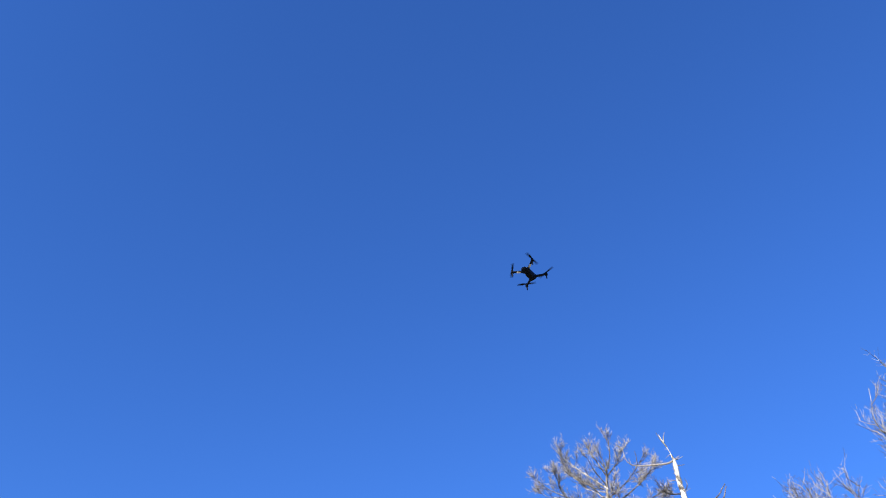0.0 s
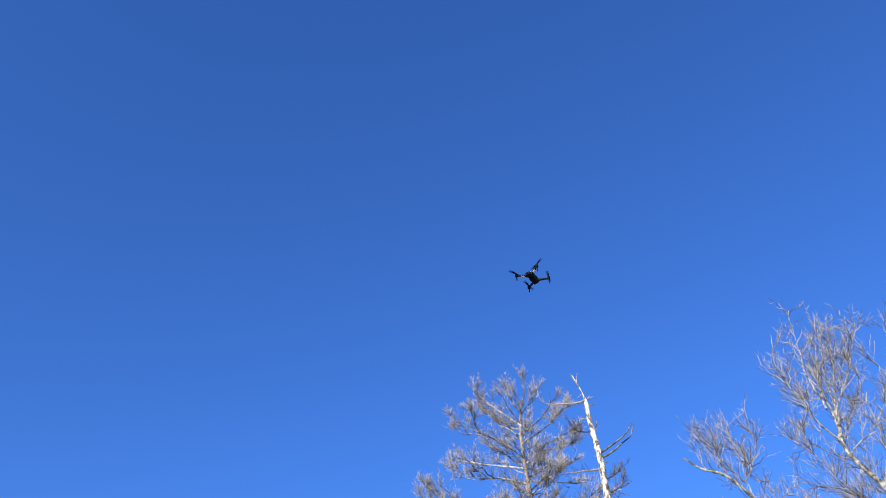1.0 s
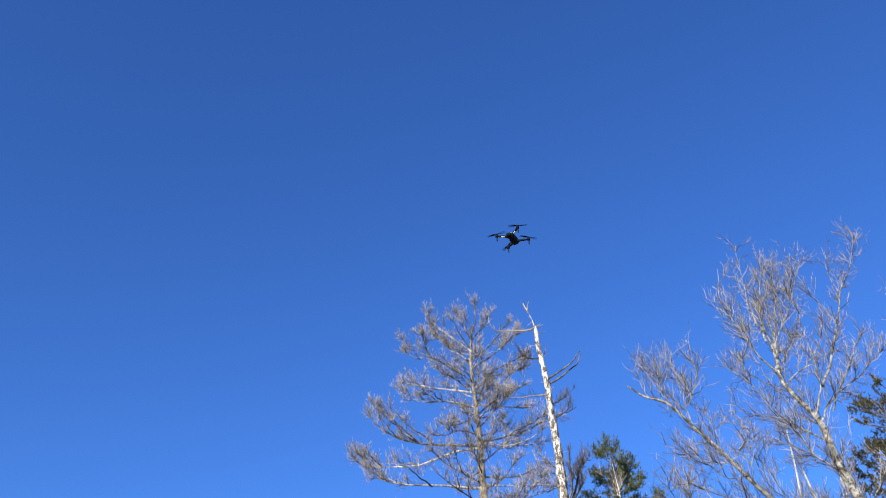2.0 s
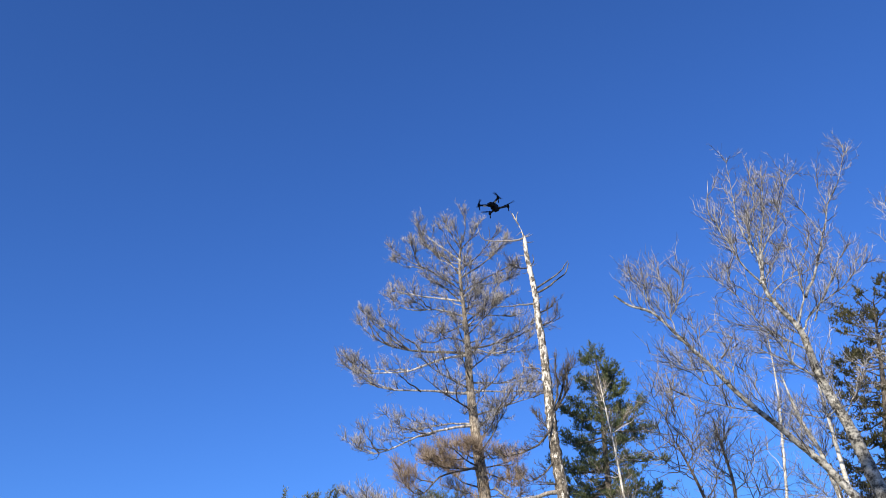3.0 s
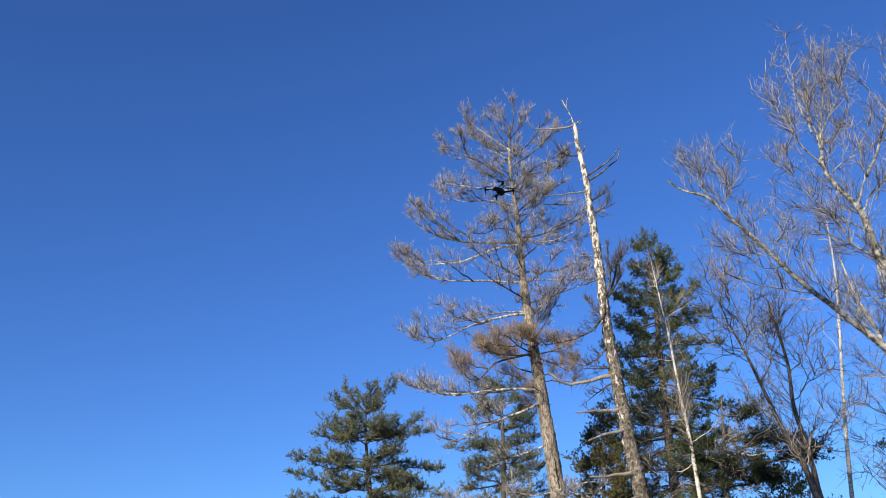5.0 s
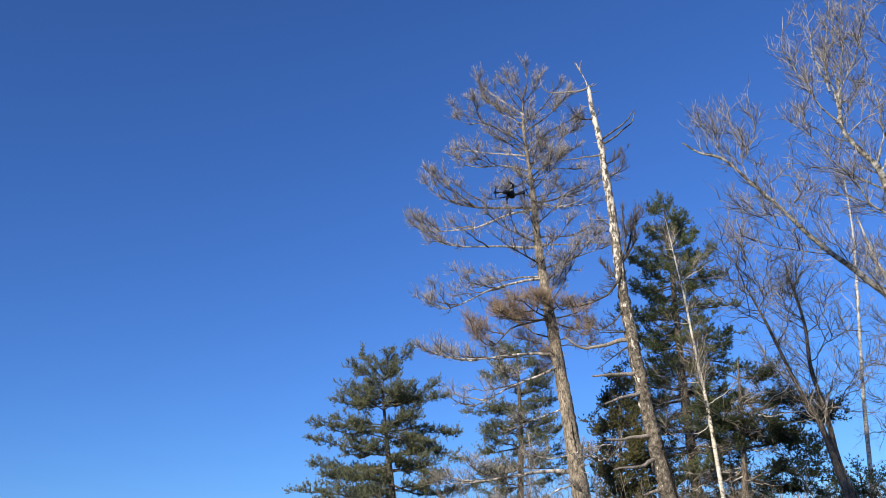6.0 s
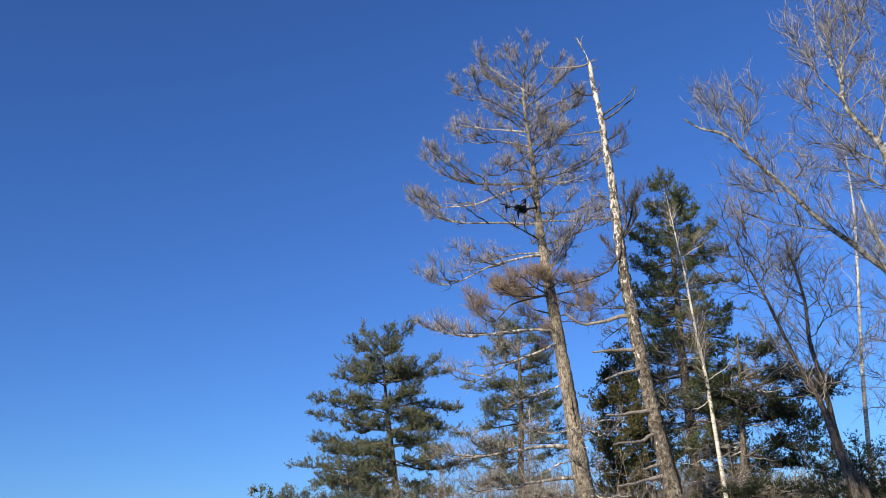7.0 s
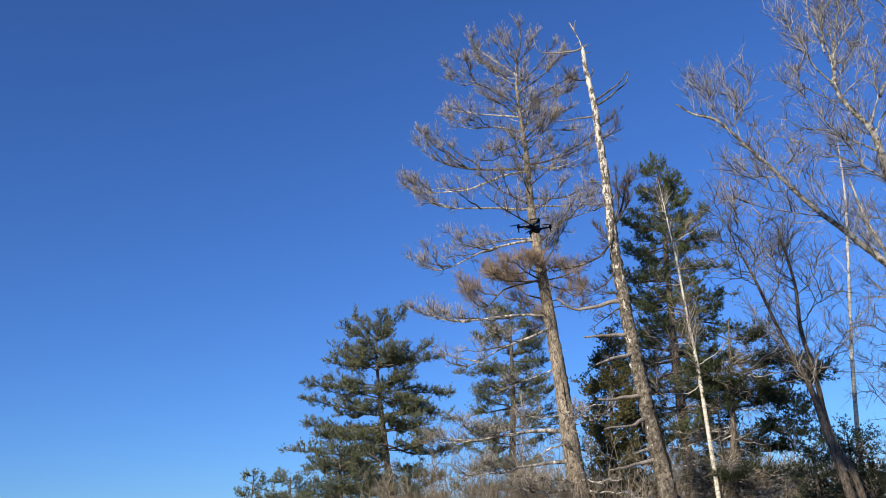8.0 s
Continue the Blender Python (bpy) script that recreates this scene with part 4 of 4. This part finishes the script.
def bare_tree(name, label, points, r, keyed, seed, bark_mat, twig_mat, limb_r=0.022, many=1.0, curl=0.35, sides=12, r_top=0.02, bow=0.10, low=3.0, power=0.8, category="tree", lengths=(0.4, 1.15), up=0.22, fork=38, fine=1.0, branch_mat=None):
    """A leafless hardwood: keyed limbs, then branches, sprays and twigs that turn up."""
    rng = np.random.default_rng(seed)
    at = points[0]
    tree = thing(name, at, label, category)
    path, rad, data = trunk_of(points, r, r_top, rng, 70, sides, 0.04, 0.3, power)
    part("trunk", mesh_of("trunk", *local(data, at)), bark_mat, tree)
    limbs = []
    for spec in keyed:
        if len(spec) == 4 and not isinstance(spec[1], tuple):
            h, dx, dy, dz = spec
            p = limb_path(on_path(path, h), (dx, dy, dz), rng, 14, bow, 0.07)
        else:
            p = bent_limb(at[1], spec, rng, 14, 0.03)
        size = np.linalg.norm(p[-1] - p[0])
        limbs.append(p)
        part("limb", mesh_of("limb", *local(tubes(p[None], limb_r * (0.45 + 0.3 * size), 0.006, 8, 0.8), at)), bark_mat, tree)
    upper = spline(path[path[:, 2] > low][::6], 14)
    src = np.array(limbs + [upper])
    n = len(src)
    b1, _ = shoots(rng, src, int(n * 9 * many), *lengths, fork, 14, up, curl, 0.15, 0.98, 9, 0.2, 0.6)
    b2, _ = shoots(rng, b1, int(n * 36 * many), 0.25, 0.3 + 0.4 * lengths[1], fork, 15, up, curl, 0.15, 1, 6, 0.2, 0.35)
    b3, _ = shoots(rng, b2, int(n * 125 * many * fine), 0.08, 0.32, fork + 4, 18, up, 0.15, 0.15, 1, 3, 0.18, 0.3)
    part("branchwork", mesh_of("branchwork", *local(joined([tubes(b1, 0.0125, 0.005, 4), tubes(b2, 0.0068, 0.0036, 3)]), at)), branch_mat or twig_mat, tree, kind="stuff")
    part("twig_mass", mesh_of("twig_mass", *local(tubes(b3, 0.0036, 0.002, 3), at)), twig_mat, tree, kind="stuff")
    return tree


bare_tree("aspen", "large leafless aspen with pale forked limbs", ASPEN_TRUNK, 0.20, ASPEN_LIMBS + ASPEN_LIMBS_MORE + ASPEN_LIMBS_REST, 21, M_ASPEN, M_BUD_TWIG, 0.020, 1.6, 0.15, low=7, lengths=(0.35, 1.1), up=0.25, fork=44, fine=1.7, branch_mat=M_ASPEN_BRANCH)
bare_tree("aspen", "leaning leafless aspen with upright side shoots", LEANING_ASPEN_TRUNK, 0.115, LEANING_ASPEN_LIMBS, 22, M_ASPEN, M_BUD_TWIG, 0.013, 1.15, 0.15, low=6, lengths=(0.3, 0.9), up=0.28, fork=44, fine=1.5, branch_mat=M_ASPEN_BRANCH)
bare_tree("bare_tree", "dark curved leafless hardwood in a forked pair", TWIN_TREE_TRUNK, 0.145, TWIN_TREE_LIMBS, 23, M_SHADED_GREY_BARK, M_HARD_TWIG, 0.018, 1.7, 0.06, low=4, lengths=(0.6, 1.9), up=0.08, fork=50)
bare_tree("bare_tree", "slim leafless hardwood beside its dark twin", TWIN_STEM_TRUNK, 0.11, TWIN_STEM_LIMBS, 24, M_SHADED_GREY_BARK, M_HARD_TWIG, 0.016, 1.7, 0.06, low=4, lengths=(0.6, 1.9), up=0.08, fork=50)
bare_tree("bare_tree", "slim dark leafless hardwood beside a thin birch", ((12.9, 23.5, 0), (12.7, 23.5, 3), (12.9, 23.5, 6), (12.8, 23.5, 8.4)), 0.09, [(2.6, -1.3, 0.3, 0.7), (3.4, 1.5, -0.3, 1.0), (4.0, -1.7, -0.4, 0.9), (4.7, -1.2, 0.5, 1.2), (5.3, 1.3, 0.4, 1.2), (5.9, -1.5, -0.2, 1.0), (6.6, 0.9, -0.3, 1.1), (7.2, -0.9, 0.2, 0.9)], 37, M_SHADED_GREY_BARK, M_HARD_TWIG, 0.016, 1.3, 0.06, low=4, lengths=(0.5, 1.6), up=0.08, fork=50)
bare_tree("birch", "slender white birch before a green pine", WHITE_BIRCH_TRUNK, 0.085, WHITE_BIRCH_LIMBS, 25, M_BIRCH, M_HARD_TWIG, 0.016, 1.4, 0.1, low=4, r_top=0.006, power=0.95)
bare_tree("birch", "thin straight white birch with few twigs", THIN_BIRCH_TRUNK, 0.09, THIN_BIRCH_LIMBS, 26, M_BIRCH, M_HARD_TWIG, 0.014, 0.8, 0.15, low=5)
bare_tree("birch", "grey-white leaning birch stem under the aspen", SIDE_STEM_TRUNK, 0.10, [], 27, M_BIRCH, M_HARD_TWIG, 0.014, 3.0, 0.2, low=6)
bare_tree("birch", "short pale birch stem beside the aspen", SIDE_BIRCH_TRUNK, 0.085, [], 28, M_BIRCH, M_HARD_TWIG, 0.014, 3.0, 0.2, low=6)
bare_tree("bare_tree", "pale leafless tree at the edge of the woods", EDGE_TREE_TRUNK, 0.18, EDGE_TREE_LIMBS, 29, M_ASPEN, M_BUD_TWIG, 0.014, 1.3, 0.3, low=8)
bare_tree("birch", "small white many-twigged birch sapling", SAPLING_TRUNK, 0.035, [], 30, M_BIRCH, M_HARD_TWIG, 0.01, 4.0, 0.3, r_top=0.01, low=1.5)


def shrub_mesh(seed, height, spread, stems=14):
    rng = np.random.default_rng(seed)
    a, rr = rng.random(stems) * 6.283, np.sqrt(rng.random(stems)) * spread * 0.5
    base = np.stack([rr * np.cos(a), rr * np.sin(a), np.zeros(stems)], 1)
    u = np.linspace(0, 1, 7)[None, :, None]
    lean = np.stack([np.cos(a) * spread * 0.5 * rng.random(stems), np.sin(a) * spread * 0.5 * rng.random(stems), height * (0.6 + 0.4 * rng.random(stems))], 1)
    p = base[:, None] + lean[:, None] * u + np.cumsum(rng.normal(0, 0.16, (stems, 7, 3)), 1) * u
    b1, _ = shoots(rng, p, stems * 13, 0.4, 1.2, 50, 20, 0.02, 0.05, 0.2, 1, 6, 0.15, 0.4)
    b2, _ = shoots(rng, b1, stems * 72, 0.15, 0.6, 42, 18, 0.1, 0.1, 0.1, 1, 3, 0.12, 0.3)
    return mesh_of("stems", *tubes(p, 0.014, 0.005, 5)), mesh_of("twigs", *joined([tubes(b1[:, ::2], 0.0085, 0.004, 3), tubes(b2[:, ::2], 0.0052, 0.003, 3)]))


def shrubs():
    kinds = []
    for k, (h, w) in enumerate(((4.2, 3.6), (3.6, 4.2), (4.7, 3.2))):
        bush = thing("shrub", (0, 0, 0), "leafless grey-brown shrub thicket", "shrub", "shrubs along the wood's edge")
        stems, twigs = shrub_mesh(50 + k, h, w)
        part("stem_mass", stems, M_BRUSH, bush, kind="stuff")
        part("twig_mass", twigs, M_BRUSH, bush, kind="stuff")
        kinds.append(bush)
    rng = random.Random(8)
    clump = thing("sapling_clump", (2.4, 33.5, -0.1), "white slender birch saplings fanning from one base", "sapling")
    stems, twigs = shrub_mesh(61, 6.6, 1.7, 9)
    part("stem_mass", stems, M_BIRCH, clump, kind="stuff")
    part("twig_mass", twigs, M_HARD_TWIG, clump, kind="stuff")
    spots = [(-0.9 + 1.1 * i, 29.5 + rng.uniform(-1.5, 3.5)) for i in range(8)] + [(-1.4 + 1.5 * i, 34.0 + rng.uniform(-0.8, 1.5)) for i in range(5)] + [(-1.0 + 0.9 * i, 32.5 + rng.uniform(-1.2, 1.2)) for i in range(8)] + [(-1.0 + 0.95 * i, 28.2 + rng.uniform(-0.7, 0.7)) for i in range(9)] + [(6.4 + 1.6 * i, 27.5 + rng.uniform(-2.5, 4)) for i in range(9)]
    used = set()
    for i, (x, y) in enumerate(spots):
        k = i % 3
        m = pose(x, y, -0.1, 0, 0, rng.uniform(0, 360))
        if k in used:
            copy_thing(kinds[k], m)
        else:
            used.add(k)
            kinds[k].matrix_basis = m


shrubs()


def far_woods():
    rng = np.random.default_rng(70)
    n = 350
    y = rng.uniform(62, 105, n)
    x = y * np.where(np.arange(n) % 3 == 0, rng.uniform(-0.04, 0.3, n), rng.uniform(0.28, 0.6, n))
    h = rng.uniform(3.4, 6.4, n) + 1.2 * np.clip((x - 18) / 14, 0, 1)
    u = np.linspace(0, 1, 6)[None, :, None]
    p = np.stack([x, y, np.full(n, -0.1)], 1)[:, None] + np.stack([rng.normal(0, 0.4, n), rng.normal(0, 0.4, n), h], 1)[:, None] * u
    b1, _ = shoots(rng, p, n * 12, 0.8, 2.4, 46, 14, 0.15, 0.2, 0.25, 1, 3, 0.12, 0.5)
    b2, _ = shoots(rng, b1, n * 44, 0.4, 1.3, 50, 18, 0.02, 0.15, 0.2, 1, 2, 0.1, 0.3)
    ob = new("far_woods", mesh_of("far_woods", *joined([tubes(p, 0.09, 0.02, 5), tubes(b1, 0.03, 0.016, 3), tubes(b2, 0.024, 0.014, 3)])))
    ob.data.materials.append(M_BRUSH)
    tagged(ob, "distant brown leafless woods on the horizon", "woods", kind="stuff")


far_woods()

# ---- the drone ----
M_SHELL = plain("dark_grey_plastic", (0.010, 0.014, 0.026), 0.7, gloss=0.15)
M_BLACK = plain("black_plastic", (0.005, 0.007, 0.012), 0.7, gloss=0.15)
M_PALE = plain("white_trim", (0.88, 0.88, 0.88), 0.35)
M_LENS = plain("lens_glass", (0.01, 0.01, 0.012), 0.08)


def bm_mesh(name, bm, smooth=True):
    me = bpy.data.meshes.new(name)
    bmesh.ops.recalc_face_normals(bm, faces=bm.faces)
    for f in bm.faces:
        f.smooth = smooth
    bm.to_mesh(me)
    bm.free()
    return me


def box(bm, size, m=Matrix(), bevel=0.0, taper=None):
    vs = bmesh.ops.create_cube(bm, size=1.0)["verts"]
    for v in vs:
        v.co = Vector((v.co.x * size[0], v.co.y * size[1], v.co.z * size[2]))
        if taper:
            f = taper[0] if v.co.x > 0 else taper[1]
            v.co.y *= f
            v.co.z *= f
    if bevel:
        out = bmesh.ops.bevel(bm, geom=list({e for v in vs for e in v.link_edges}), offset=bevel, segments=3, affect="EDGES", profile=0.6)
        vs = list({v for f in out["faces"] for v in f.verts} | {v for v in vs if v.is_valid})
    for v in vs:
        v.co = m @ v.co


def cone(bm, r1, r2, depth, m=Matrix(), seg=16):
    bmesh.ops.create_cone(bm, cap_ends=True, segments=seg, radius1=r1, radius2=r2, depth=depth, matrix=m)


DRONE = thing("drone", (0, 0, 0), "small dark folding quadcopter drone hovering in flight", "drone")
ROTORS = []


def drone():
    bm = bmesh.new()
    box(bm, (0.172, 0.072, 0.05), pose(0, 0, 0), 0.015, (0.85, 0.8))
    box(bm, (0.10, 0.055, 0.02), pose(-0.015, 0, 0.029), 0.008)
    body = part("body", bm_mesh("body", bm), M_SHELL, DRONE)
    bm = bmesh.new()
    box(bm, (0.105, 0.052, 0.018), pose(-0.015, 0, -0.030), 0.007)
    part("battery", bm_mesh("battery", bm), M_BLACK, DRONE)
    bm = bmesh.new()
    box(bm, (0.034, 0.05, 0.036), pose(0.094, 0, -0.010), 0.010)
    gimbal = part("camera_pod", bm_mesh("camera_pod", bm), M_BLACK, DRONE)
    bm = bmesh.new()
    cone(bm, 0.012, 0.011, 0.010, pose(0.113, 0, -0.010, 0, 90, 0))
    part("lens", bm_mesh("lens", bm), M_LENS, gimbal)
    bm = bmesh.new()
    for s in (1, -1):
        cone(bm, 0.006, 0.005, 0.006, pose(0.080, s * 0.022, 0.012, 0, 90, 0))
    part("nose_lamp", bm_mesh("nose_lamp", bm), M_PALE, DRONE, "pair of small white nose lamps")
    for k, (ax, ay, px, py) in enumerate(((0.120, 0.122, 0.064, 0.030), (0.120, -0.122, 0.064, -0.030), (-0.122, 0.120, -0.064, 0.029), (-0.122, -0.120, -0.064, -0.029))):
        hub, root = Vector((ax, ay, 0.012)), Vector((px, py, 0.0))
        d = hub - root
        m = Matrix.Translation((hub + root) / 2) @ d.to_track_quat("X", "Z").to_matrix().to_4x4()
        bm = bmesh.new()
        box(bm, (d.length + 0.02, 0.020, 0.017), m, 0.005, (0.85, 1.15))
        box(bm, (0.03, 0.026, 0.026), Matrix.Translation(root), 0.006)
        arm = part("arm", bm_mesh("arm", bm), M_SHELL, DRONE)
        if k < 2:
            bm = bmesh.new()
            box(bm, (0.038, 0.0175, 0.007), Matrix.Translation(root + d * 0.42 - Vector((0, 0, 0.0085))) @ d.to_track_quat("X", "Z").to_matrix().to_4x4(), 0.002)
            part("arm_band", bm_mesh("arm_band", bm), M_PALE, arm, "white band on the arm")
        bm = bmesh.new()
        cone(bm, 0.015, 0.0135, 0.034, Matrix.Translation(hub + Vector((0, 0, 0.004))))
        part("motor", bm_mesh("motor", bm), M_BLACK, arm)
        bm = bmesh.new()
        box(bm, (0.012, 0.010, 0.060), Matrix.Translation(hub + Vector((0, 0, -0.034))), 0.004)
        part("landing_leg", bm_mesh("landing_leg", bm), M_SHELL, arm)
        bm = bmesh.new()
        cone(bm, 0.008, 0.005, 0.012, Matrix())
        for s in (1, -1):
            pts = [(0.006, 0.005, 0.000), (0.030, 0.012, 0.002), (0.070, 0.010, 0.001), (0.098, 0.004, 0.0), (0.098, -0.004, 0.0), (0.070, -0.007, -0.002), (0.030, -0.009, -0.003), (0.006, -0.005, 0.0)]
            low = [bm.verts.new((s * x, s * y, z - 0.0008)) for x, y, z in pts]
            high = [bm.verts.new((s * x, s * y, z + 0.0008)) for x, y, z in pts]
            bm.faces.new(low[::-1])
            bm.faces.new(high)
            for i in range(len(pts)):
                j = (i + 1) % len(pts)
                bm.faces.new((low[i], low[j], high[j], high[i]))
        rotor = part("propeller", bm_mesh("propeller", bm, False), M_BLACK, DRONE)
        ROTORS.append((rotor, hub + Vector((0, 0, 0.026)), 1 if k in (0, 3) else -1))


drone()


def motions():
    walk(DRONE, [(t, pose(x, y, z, rx, ry, yaw)) for t, x, y, z, rx, ry, yaw in (
        (0, 0.249, 6.2, 7.612, 3, -2, -124),
        (0.5, 0.737, 6.693, 7.517, 0, 0, -125),
        (1, 1.049, 6.817, 7.264, 0, 0, -125),
        (1.5, 1.215, 6.766, 6.932, 0, 0, -125),
        (3, 1.319, 8.082, 6.983, 1, 4, -126),
        (3.5, 1.154, 8.576, 7.001, 2, 4, -128),
        (4, 0.998, 8.486, 6.600, 0, 3, -128),
        (4.5, 0.939, 8.803, 6.461, 0, 0, -125),
        (5, 0.852, 9.199, 6.376, 0, 0, -125),
        (6.5, 0.761, 9.154, 5.554, 0, 0, -125),
        (7, 0.822, 8.844, 5.242, 0, 0, -125),
        (7.5, 0.905, 8.529, 4.928, 0, 0, -125),
        (8, 0.962, 8.408, 4.663, 0, 0, -125),
    )])
    for k, (rotor, at, turn) in enumerate(ROTORS):
        walk(rotor, [(i / FPS, pose(at.x, at.y, at.z, 0, 0, 40 * k + turn * i * 86.0)) for i in range(8 * FPS + 1)])


motions()
